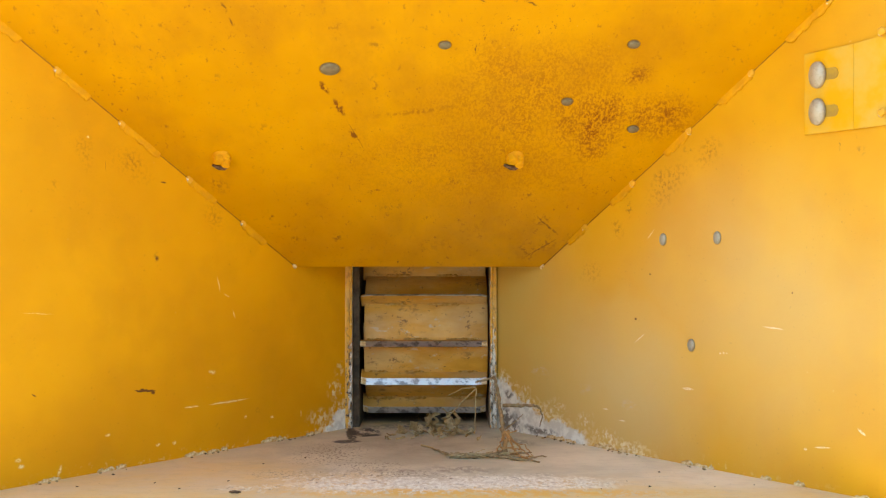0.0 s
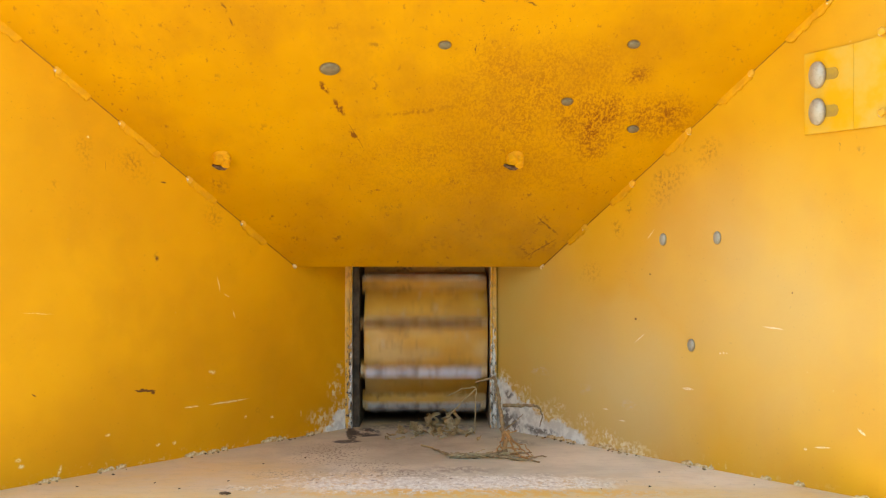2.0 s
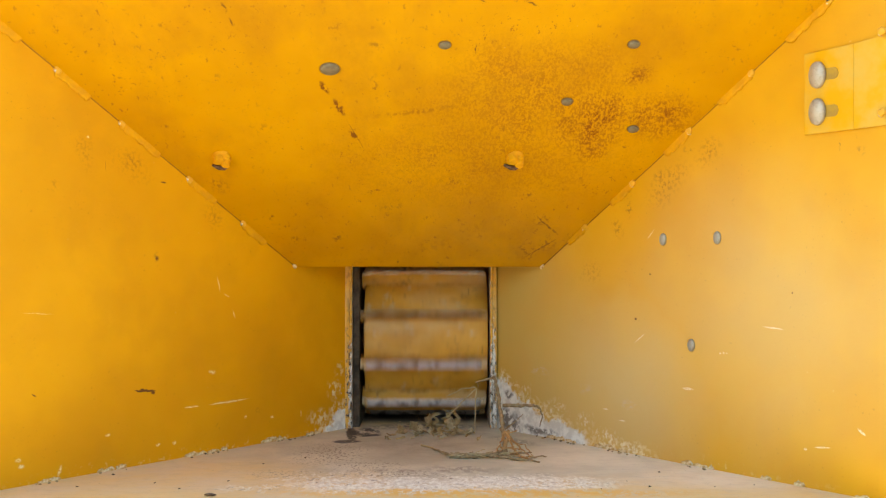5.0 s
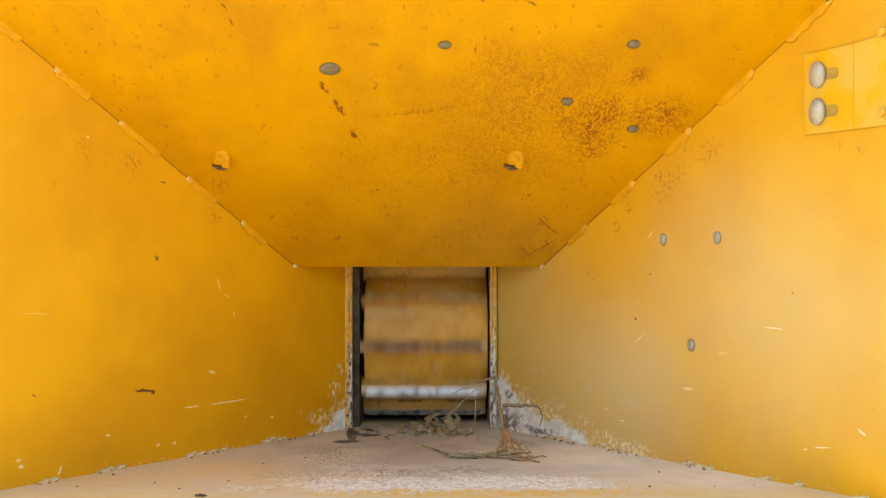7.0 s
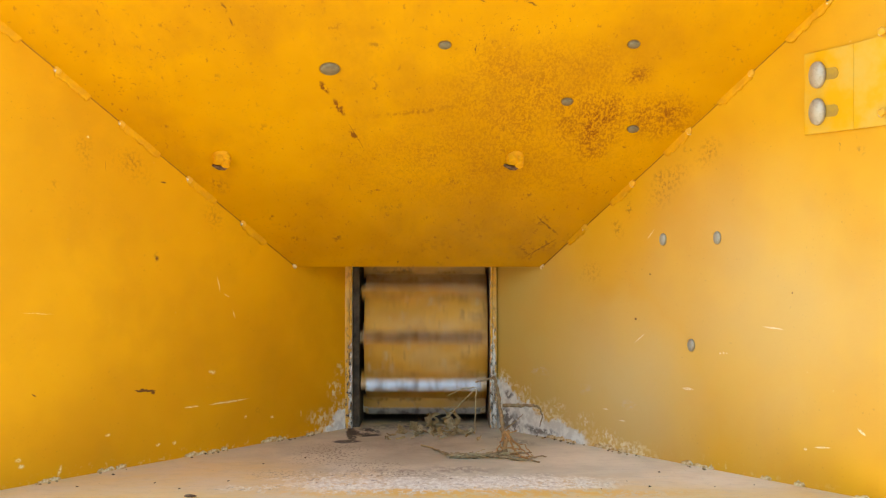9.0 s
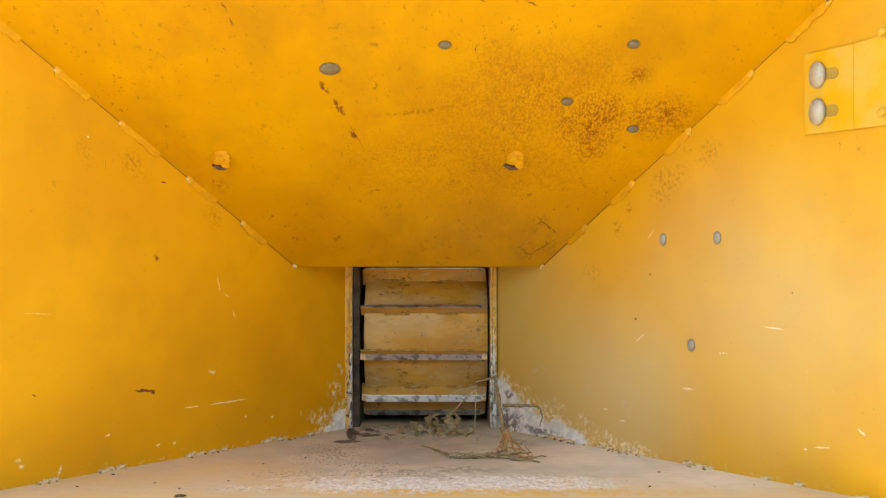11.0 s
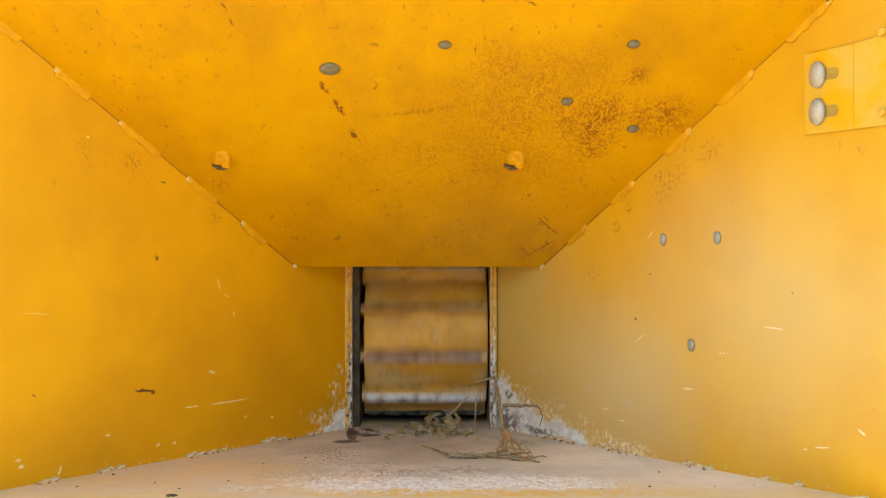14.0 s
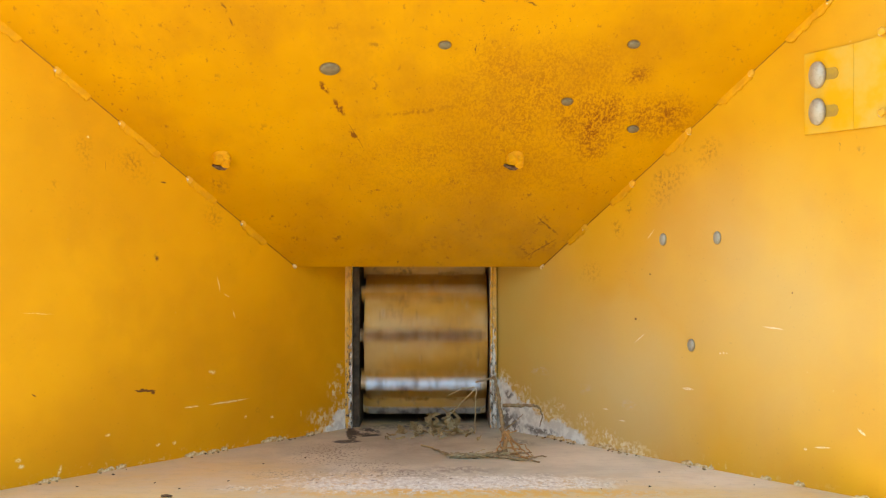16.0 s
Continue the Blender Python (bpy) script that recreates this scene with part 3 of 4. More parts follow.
def tube(points, radii, seg=7, rough=0.0, bm=None):
    """A tapered, slightly knotty stem along points."""
    bm = bm or bmesh.new()
    pts = [Vector(p) for p in points]
    rings = []
    for i, p in enumerate(pts):
        d = (pts[min(i + 1, len(pts) - 1)] - pts[max(i - 1, 0)]).normalized()
        s = d.orthogonal().normalized()
        q = d.cross(s)
        r = radii[i] if isinstance(radii, (list, tuple)) else radii
        ring = []
        for k in range(seg):
            a = 2 * math.pi * k / seg
            rr = r * (1 + rough * random.uniform(-1, 1))
            ring.append(bm.verts.new(p + s * math.cos(a) * rr + q * math.sin(a) * rr))
        rings.append(ring)
    for a, b in zip(rings, rings[1:]):
        for k in range(seg):
            f = bm.faces.new((a[k], a[(k + 1) % seg], b[(k + 1) % seg], b[k]))
            f.smooth = True
    bm.faces.new(rings[0][::-1])
    bm.faces.new(rings[-1])
    return bm


def wavy(points, per=5, shake=0.004):
    """Points between the given ones, with a natural tremble."""
    out = []
    pts = [Vector(p) for p in points]
    for a, b in zip(pts, pts[1:]):
        for k in range(per):
            p = a.lerp(b, k / per)
            if out:
                p += Vector([random.uniform(-shake, shake) for _ in range(3)])
            out.append(p)
    return out + [pts[-1]]


def bead(length, r, lumps=9, rough=0.28, flat=0.38):
    """A weld bead along x, lumpy and low, thin at its ends."""
    pts, rad = [], []
    k = max(5, int(lumps))
    for i in range(k + 1):
        t = i / k
        pts.append((length * (t - 0.5), random.uniform(-0.15, 0.15) * r, 0))
        end = 0.5 if i in (0, k) else 1.0
        rad.append(r * end * (1 + rough * random.uniform(-1, 1)))
    bm = tube(pts, rad, 9, 0.10)
    for v in bm.verts:
        v.co.z *= flat
    return bm


# ---- setting ----
bm = bmesh.new()
bmesh.ops.create_grid(bm, x_segments=40, y_segments=40, size=900)
ground = part("ground", bm, M_GROUND, None)
ground.location = (0, 0, -0.80)
tagged(ground, "pale dry gravel before the machine", "ground", kind="structure")

# unseen wall, added to cut low sky light so the hopper's rear darkens
wall = part("unseen_sky_block", block(-14, 14, -7.3, -7.0, -0.80, 2.2), M_SKY_BLOCK, None)
tagged(wall, "added unseen wall that holds back low sky light", "wall", kind="structure")

# ---- the hopper ----
hopper = thing("feed_hopper", "amber painted steel feed hopper with chipped paint and rust", "hopper")
left_panel = part("side_panel", sheet([(0, 0), (0, 0.512), (-0.345, 0.53), (-1.187, 0.997), (-1.187, 0)], 0.006), M_LEFT, hopper,
                  "amber painted side panel with scratches", LEFT)
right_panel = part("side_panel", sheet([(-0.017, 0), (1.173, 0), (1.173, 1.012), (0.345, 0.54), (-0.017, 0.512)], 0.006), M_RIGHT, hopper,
                   "amber side panel, dust and sky sheen in its paint, bare at its foot", RIGHT)


def plate_u(v, wall, into):
    """Where the top panel's line at v runs into a wall, that deep."""
    w = wall.col[2].to_3d()
    p, d = TOP @ Vector((0, v, 0)), TOP.col[0].to_3d()
    return ((wall.translation - p).dot(w) - into) / d.dot(w)


rear_left, rear_right = 0.004, -0.007
top_panel = part("top_panel", sheet([(plate_u(rear_left, LEFT, 0.003), rear_left), (plate_u(rear_right, RIGHT, 0.003), rear_right),
                                     (plate_u(1.0, RIGHT, 0.003), 1.0), (plate_u(1.0, LEFT, 0.003), 1.0)], 0.006), M_TOP, hopper,
                 "sloping amber top panel with rust freckles", TOP)
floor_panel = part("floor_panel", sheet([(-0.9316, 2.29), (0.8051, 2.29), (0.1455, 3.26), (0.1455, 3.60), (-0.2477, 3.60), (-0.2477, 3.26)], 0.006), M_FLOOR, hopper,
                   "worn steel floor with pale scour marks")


def on_seam(parent, a, b, r, mat, name="weld_bead", dz=0.0, rough=0.24, flat=0.20):
    """A bead from a to b on a sheet's face."""
    dx, dy = b[0] - a[0], b[1] - a[1]
    m = Matrix.Translation(((a[0] + b[0]) / 2, (a[1] + b[1]) / 2, dz)) @ Matrix.Rotation(math.atan2(dy, dx), 4, "Z")
    ln = math.hypot(dx, dy)
    return part(name, bead(ln, r, ln / 0.006, rough, flat), mat, parent, "", m)


def seam_v(wall, u):
    """The height at which the top panel meets a wall."""
    w = TOP.col[2].to_3d()
    p = wall @ Vector((u, 0, 0))
    return (u, (TOP.translation - p).dot(w) / w.z - 0.002)


def left_seam(u):
    return seam_v(LEFT, u)


def right_seam(u):
    return seam_v(RIGHT, u)


for u0, u1 in ((-1.06, -0.975), (-0.892, -0.808), (-0.730, -0.622), (-0.540, -0.455), (-0.372, -0.292)):
    on_seam(left_panel, left_seam(u0), left_seam(u1), 0.0125, M_WELD, dz=0.002)
    on_seam(left_panel, left_seam(u0 - 0.004), left_seam(u0 + 0.010), 0.0085, M_WELD_PALE, dz=0.002, flat=0.5)
for u0, u1 in ((0.925, 1.03), (0.747, 0.838), (0.590, 0.666), (0.417, 0.492), (0.268, 0.329)):
    on_seam(right_panel, right_seam(u0), right_seam(u1), 0.0125, M_WELD, dz=0.002)
    on_seam(right_panel, right_seam(u1 - 0.008), right_seam(u1 + 0.006), 0.0085, M_WELD_PALE, dz=0.002, flat=0.5)
on_seam(left_panel, left_seam(-0.198), left_seam(-0.186), 0.0055, M_WELD_WORN, dz=0.001, flat=0.5)
on_seam(right_panel, right_seam(0.163), right_seam(0.175), 0.0055, M_WELD_WORN, dz=0.001, flat=0.5)
# solid dark tube in place of a shaded opening where the seam ends
part("gap_dark", tube([(*right_seam(1.026), 0.004), (*right_seam(1.05), 0.004), (*right_seam(1.075), 0.003)], [0.002, 0.0045, 0.003], 7, 0.3), M_GRIT, right_panel)
part("seam", tube([(*left_seam(-1.18), 0.0), (*left_seam(-0.19), 0.0)], 0.0010, 6), M_SEAM, left_panel)
part("seam", tube([(*right_seam(1.17), 0.0), (*right_seam(0.166), 0.0)], 0.0010, 6), M_SEAM, right_panel)


def foot_weld(wall, u0, u1):
    """A crumbling run of short weld lumps along a wall's foot."""
    u = u0
    while u < u1:
        ln = random.uniform(0.022, 0.050)
        on_seam(wall, (u, random.uniform(0.0, 0.004)), (min(u + ln, u1 + 0.01), random.uniform(0.0, 0.004)), random.uniform(0.0040, 0.0075), M_WELD_WORN, dz=0.0005, rough=0.5, flat=0.45)
        u += ln * random.uniform(0.75, 1.25)


for u0, u1 in ((-0.935, -0.890), (-0.790, -0.725), (-0.550, -0.430), (-0.308, -0.218), (-0.15, -0.10)):
    foot_weld(left_panel, u0, u1)
for u0, u1 in ((0.36, 0.47), (0.641, 0.725), (0.860, 0.885), (0.945, 0.972), (0.19, 0.30), (1.085, 1.11)):
    foot_weld(right_panel, u0, u1)

# bolts
small = part("bolt", dome(0.0122, 0.0065), M_BOLT_DULL, top_panel, "domed zinc bolt head", Matrix.Translation((0.001, 0.761, 0)) @ Matrix.Diagonal((0.95, 0.82, 1, 1)))
for x, y in ((0.368, 0.759), (0.252, 0.594), (0.398, 0.506)):
    again(small, top_panel, Matrix.Translation((x, y, 0)) @ Matrix.Diagonal((0.95, 0.82, 1, 1)))
part("bolt", dome(0.0205, 0.0095), M_BOLT_DULL, top_panel, "large domed zinc bolt head", Matrix.Translation((-0.226, 0.697, 0)) @ Matrix.Diagonal((0.95, 0.80, 0.9, 1)))
pale = None
for x, y in ((0.5865, 0.4757), (0.7449, 0.4782), (0.6709, 0.2530)):
    m = Matrix.Translation((x, y, 0)) @ Matrix.Diagonal((0.78, 1.08, 0.9, 1))
    pale = again(pale, right_panel, m) if pale else part("bolt", dome(0.0122, 0.0065), M_BOLT_GREY, right_panel, "domed grey zinc bolt head", m)


def painted_stub(x, y):
    """A screw end and nut, thick with paint, drooping."""
    bm = bmesh.new()
    for k, (r, h, dx, dy) in enumerate(((0.021, 0.007, 0, 0), (0.017, 0.012, 0.003, -0.004), (0.013, 0.018, -0.004, 0.003), (0.011, 0.023, 0.008, -0.006), (0.008, 0.015, -0.012, -0.006))):
        ring = bmesh.ops.create_cone(bm, segments=9 + k, radius1=r, radius2=r * 0.82, depth=h, cap_ends=True)["verts"]
        for v in ring:
            v.co += Vector((dx + random.uniform(-1, 1) * 0.0016, dy + random.uniform(-1, 1) * 0.0016, h / 2))
    bmesh.ops.bevel(bm, geom=bm.edges[:], offset=0.0016, segments=1, affect="EDGES")
    ob = part("screw_end", bm, M_WELD, top_panel, "paint-clogged screw end", Matrix.Translation((x, y, 0)))
    part("drip", tube([(-0.024, -0.024, 0.004), (-0.010, -0.030, 0.008), (0.002, -0.031, 0.008), (0.010, -0.030, 0.004)], [0.0025, 0.0052, 0.0050, 0.002], 7, 0.25), M_BARK, ob, "dark crust")


painted_stub(-0.476, 0.426)
painted_stub(0.155, 0.417)

# slotted bracket on the side panel
bracket = part("bracket", sheet([(0.974, 0.672), (1.088, 0.6745), (1.088, 0.8312), (0.974, 0.8258)], 0.0065, 0.0014), M_PAINT, right_panel, "amber bracket plate with two slots",
               Matrix.Translation((0, 0, 0.0070)))
part("flange", sheet([(0, 0.6748), (0.075, 0.677), (0.075, 0.839), (0, 0.8312)], 0.0025), M_PAINT, bracket, "", Matrix.Translation((1.0885, 0, -0.0004)) @ pose(0, 0, 0, 0, 1.2, 0))
head = None
for y in (0.7824, 0.7129):
    # slots aren't cut: thin sheets on the plate, recess shade in their darker colour
    bm = sheet([(-0.010, -0.011), (0.012, -0.011), (0.018, -0.008), (0.021, 0), (0.018, 0.008), (0.012, 0.011), (-0.010, 0.011)], 0.002)
    part("slot", bm, plain("slot_shade_paint", (0.42, 0.24, 0.03), (0.34, 0.2, 0.04), 60, 0.6) if head is None else bpy.data.materials["slot_shade_paint"], bracket, "", Matrix.Translation((1.034, y, 0.0008)))
    if head is None:
        head = part("bolt", dome(0.0255, 0.011, 0.004), M_BOLT, bracket, "large domed zinc bolt head", Matrix.Translation((1.009, y, 0.002)) @ Matrix.Diagonal((0.72, 1, 1, 1)))
    else:
        again(head, bracket, Matrix.Translation((1.009, y, 0.002)) @ Matrix.Diagonal((0.72, 1, 1, 1)))
for x, y in ((1.152, 0.842), (1.152, 0.697)):
    on_seam(right_panel, (x - 0.006, y), (x + 0.008, y + 0.004), 0.0075, M_WELD_PALE, dz=0.012, flat=0.5)


# ---- throat and housing round the roller ----
def throat_plate(x0, x1):
    bm = block(x0, x1, 3.26, 3.784, 0.0, 0.5075, 0.0005)
    for f in bm.faces:
        f.material_index = 1 if abs(f.normal.x) > 0.9 or f.calc_center_median().y > 3.30 else 0
    return bm


part("throat_plate", throat_plate(-0.2477, -0.2300), [M_JAMB, M_GREASE], hopper, "side plate with paint worn off its edge")
part("throat_plate", throat_plate(0.1185, 0.1358), [M_JAMB, M_GREASE], hopper, "side plate with paint worn off its edge")
rub = part("wear_edge", tube(wavy([(-0.2335, 3.258, 0.002), (-0.2335, 3.258, 0.49)], 40, 0.0010), 0.0032, 6, 0.35), M_JAMB, hopper, "chipped and scraped edge")
again(rub, hopper, pose(0.3560, 0, 0))

# added strip whose dark brown stands for the shade beside the roller
part("gap_strip", block(-0.2298, -0.2130, 3.285, 3.78, -0.004, 0.5070, 0.002), M_GAP_SHADE, hopper, "added dark strip in the shaded space beside the roller")

# unseen shell, added to keep stray light away from the roller
housing = thing("unseen_housing", "added unseen amber housing that shuts light out round the feed roller", "housing")
part("roof", block(-0.36, 0.27, 2.986, 3.80, 0.508, 0.516), M_BODY, housing)
part("rear_wall", block(-0.30, 0.20, 3.785, 3.80, -0.061, 0.507), M_GREASE, housing)
part("sump", block(-0.2299, 0.1184, 3.30, 3.784, -0.060, -0.052), M_GREASE, housing)
# added blocks that stop light leaking in below the floor panel
for x0, x1 in ((-0.2477, -0.2301), (0.1186, 0.1358)):
    part("leak_block_side", block(x0, x1, 3.262, 3.784, -0.061, -0.0065), M_GREASE, housing)
part("leak_block_front", block(-0.2300, 0.1185, 3.290, 3.299, -0.061, -0.0065), M_GREASE, housing)
part("base", block(-0.45, 0.35, 2.5, 4.6, -0.80, -0.062), M_BODY, housing)

# ---- feed roller ----
AXLE = Vector((-0.0488, 3.4447, EYE - 0.2323))
TIP, LONG = 0.2068, 0.3205
BLADES = (24.7, -11.8, -48.8, -84.9, -121.6, -158.3, -195.0, -233.5, -270.1, -306.5)
roller = thing("feed_roller", "steel feed roller with ten worn blades, amber paint scuffed", "roller")
bm = bmesh.new()
seg = 80
rows = [(-LONG / 2 + 0.008, 0.05), (-LONG / 2 + 0.008, 0.170), (-LONG / 2 + 0.010, 0.172)] + \
       [(-LONG / 2 + 0.010 + (LONG - 0.009) * k / 8, 0.172) for k in range(1, 9)] + [(LONG / 2 + 0.003, 0.170), (LONG / 2 + 0.003, 0.05)]
rings = [[bm.verts.new((x, r * math.cos(2 * math.pi * i / seg), r * math.sin(2 * math.pi * i / seg))) for i in range(seg)] for x, r in rows]
for a, b in zip(rings, rings[1:]):
    for i in range(seg):
        bm.faces.new((a[i], b[i], b[(i + 1) % seg], a[(i + 1) % seg])).smooth = True
bm.faces.new(rings[0])
bm.faces.new(rings[-1][::-1])
bmesh.ops.recalc_face_normals(bm, faces=bm.faces)
part("drum", bm, M_ROLLER, roller)
bm = bmesh.new()
tube([(-0.19, 0, 0), (0.19, 0, 0)], 0.035, 20, 0, bm)
part("axle", bm, M_GREASE, roller)


def blade_mesh():
    """A knife bar: -y is outwards, the edge ground back on its upper side, the ends cut off."""
    h, w = LONG / 2, 0.0065
    bm = bmesh.new()
    rings = []
    for x, cut in ((-h, 0.0055), (-h + 0.004, 0.0035), (-h + 0.014, 0.001), (-h + 0.026, 0.0), (-0.05, 0.0004), (0.03, 0.0), (0.09, 0.0005), (h - 0.026, 0.0), (h - 0.014, 0.001), (h - 0.004, 0.0035), (h, 0.0055)):
        edge = TIP + 0.0045 - cut
        rings.append([bm.verts.new((x, y, z)) for z, y in ((-w, -0.160), (-w, -edge + 0.002), (-w + 0.0012, -edge), (w - 0.0010, -edge + 0.0115), (w, -edge + 0.0130), (w, -0.160))])
    for a, b in zip(rings, rings[1:]):
        for i in range(6):
            k = (i + 1) % 6
            f = bm.faces.new((a[i], a[k], b[k], b[i]))
            f.material_index = (2 if i == 2 and abs(a[0].co.x + b[0].co.x) > 2 * (h - 0.011) else 1) if i in (1, 2, 3) else 0
    bm.faces.new(rings[0][::-1])
    bm.faces.new(rings[-1])
    bmesh.ops.recalc_face_normals(bm, faces=bm.faces)
    return bm


first = None
root_beads = []
for a in BLADES:
    turn = Matrix.Rotation(radians(a), 4, "X")
    if first is None:
        first = part("blade", blade_mesh(), [M_ROLLER, M_TIP, M_WELD_WORN], roller, "blade with a bright scoured tip", turn)
        blade = first
    else:
        blade = again(first, roller, turn)
        blade["label"] = "blade with a bright scoured tip"
    for side, spots in ((0.0095, (-0.125, -0.028, 0.100)), (-0.0095, (-0.070, 0.060))):
        for x in spots:
            m = Matrix.Translation((x + random.uniform(-0.014, 0.014), -0.1735, side)) @ Matrix.Rotation(random.choice((0.0, math.pi)), 4, "Z")
            m = m if random.random() < 0.5 else m @ Matrix.Rotation(math.pi, 4, "X")
            if len(root_beads) < 5:
                root_beads.append(part("weld_bead", bead(random.uniform(0.045, 0.085), random.uniform(0.0034, 0.0048), 16, 0.45, 0.6), M_BEAD, blade, "", Matrix.Translation(m.translation)))
            else:
                again(random.choice(root_beads), blade, Matrix.Translation(m.translation))
roller.matrix_world = Matrix.Translation(AXLE)


# ---- plant scraps caught at the throat ----
def stems(name, label, category, lines, mat):
    root = thing(name, label, category)
    for pts, r0, r1, shake in lines:
        p = wavy(pts, 5, shake)
        rad = [(r0 + (r1 - r0) * i / (len(p) - 1)) * random.uniform(0.75, 1.05) for i in range(len(p))]
        part("stem", tube(p, rad, 7, 0.16), mat, root)
    return root


stems("dry_twig", "dry forked twig standing against the throat plate", "twig",
      [([(0.139, 2.90, 0.002), (0.135, 2.95, 0.055), (0.133, 3.00, 0.085), (0.127, 3.05, 0.135), (0.122, 3.08, 0.148)], 0.0065, 0.0038, 0.0015),
       ([(0.122, 3.08, 0.148), (0.095, 3.08, 0.140), (0.078, 3.08, 0.136)], 0.0034, 0.0020, 0.001),
       ([(0.140, 3.00, 0.090), (0.175, 2.98, 0.092), (0.208, 2.97, 0.094), (0.224, 2.97, 0.088)], 0.0050, 0.0030, 0.0015),
       ([(0.224, 2.97, 0.088), (0.230, 2.97, 0.070), (0.224, 2.98, 0.044)], 0.0022, 0.0012, 0.001),
       ([(0.142, 2.96, 0.040), (0.165, 2.97, 0.055), (0.185, 2.98, 0.073)], 0.0018, 0.0012, 0.001)], M_TWIG)
stems("split_twig", "splintered orange twig end on the floor", "twig",
      [([(0.134, 2.84, 0.008), (0.143, 2.85, 0.030), (0.146, 2.87, 0.050)], 0.0053, 0.0031, 0.0025),
       ([(0.146, 2.86, 0.040), (0.165, 2.82, 0.020), (0.190, 2.78, 0.005)], 0.0023, 0.0013, 0.0025),
       ([(0.146, 2.86, 0.036), (0.158, 2.80, 0.014), (0.165, 2.77, 0.004)], 0.0019, 0.0010, 0.0025),
       ([(0.144, 2.86, 0.045), (0.165, 2.86, 0.052)], 0.0024, 0.0014, 0.001),
       ([(0.150, 2.85, 0.030), (0.180, 2.83, 0.022), (0.195, 2.80, 0.006)], 0.0016, 0.0010, 0.0025),
       ([(0.137, 2.86, 0.050), (0.130, 2.87, 0.028), (0.122, 2.88, 0.003)], 0.0030, 0.0018, 0.0025),
       ([(0.138, 2.86, 0.050), (0.138, 2.86, 0.026), (0.136, 2.86, 0.003)], 0.0024, 0.0015, 0.0025),
       ([(0.139, 2.86, 0.050), (0.160, 2.86, 0.024), (0.181, 2.87, 0.004)], 0.0027, 0.0015, 0.0025),
       ([(0.139, 2.86, 0.044), (0.152, 2.83, 0.020), (0.168, 2.80, 0.004)], 0.0030, 0.0017, 0.0025),
       ([(0.122, 2.86, 0.006), (0.150, 2.82, 0.007), (0.192, 2.75, 0.003)], 0.0034, 0.0015, 0.0025),
       ([(0.128, 2.87, 0.014), (0.150, 2.85, 0.012), (0.176, 2.85, 0.010)], 0.0023, 0.0013, 0.0025)], M_SPLIT)
stems("dry_branch", "dry frayed branch lying on the worn floor", "branch",
      [([(0.015, 2.80, 0.006), (0.060, 2.79, 0.007), (0.105, 2.80, 0.008), (0.140, 2.83, 0.010)], 0.0075, 0.0055, 0.002),
       ([(0.020, 2.80, 0.009), (0.070, 2.785, 0.012), (0.12, 2.79, 0.010)], 0.0030, 0.0024, 0.003),
       ([(0.10, 2.79, 0.006), (0.16, 2.76, 0.005), (0.205, 2.73, 0.003)], 0.0035, 0.0020, 0.002),
       ([(0.12, 2.79, 0.006), (0.18, 2.79, 0.004), (0.225, 2.80, 0.003)], 0.0026, 0.0015, 0.002),
       ([(0.014, 2.81, 0.006), (-0.01, 2.88, 0.003), (-0.025, 2.92, 0.003)], 0.0030, 0.0020, 0.001)], M_TWIG)
branch = bpy.data.objects["dry_branch"]
for i in range(26):
    x = random.uniform(0.01, 0.17)
    y = 2.795 + random.uniform(-0.012, 0.012)
    a, ln = random.uniform(-0.5, 0.5), random.uniform(0.02, 0.05)
    part("fibre", tube(wavy([(x, y, random.uniform(0.004, 0.012)), (x + ln * math.cos(a), y + ln * math.sin(a), random.uniform(0.002, 0.018))], 4, 0.0015), 0.0010, 5, 0.2),
         M_TWIG if i % 2 else M_STRAW, branch)
stems("straw", "pale dry straws hanging at the roller", "straw",
      [([(0.078, 3.08, 0.124), (0.045, 3.10, 0.118), (0.010, 3.12, 0.098)], 0.0017, 0.0012, 0.001),
       ([(0.078, 3.08, 0.120), (0.045, 3.10, 0.085), (0.012, 3.13, 0.048)], 0.0019, 0.0015, 0.001),
       ([(0.079, 3.07, 0.122), (0.078, 3.08, 0.070), (0.076, 3.10, 0.010)], 0.0014, 0.0010, 0.001)], M_STRAW)
stems("straw", "short pale straw lying on the floor", "straw",
      [([(-0.050, 2.965, 0.003), (-0.022, 2.92, 0.003)], 0.0024, 0.0020, 0.0005)], M_STRAW)


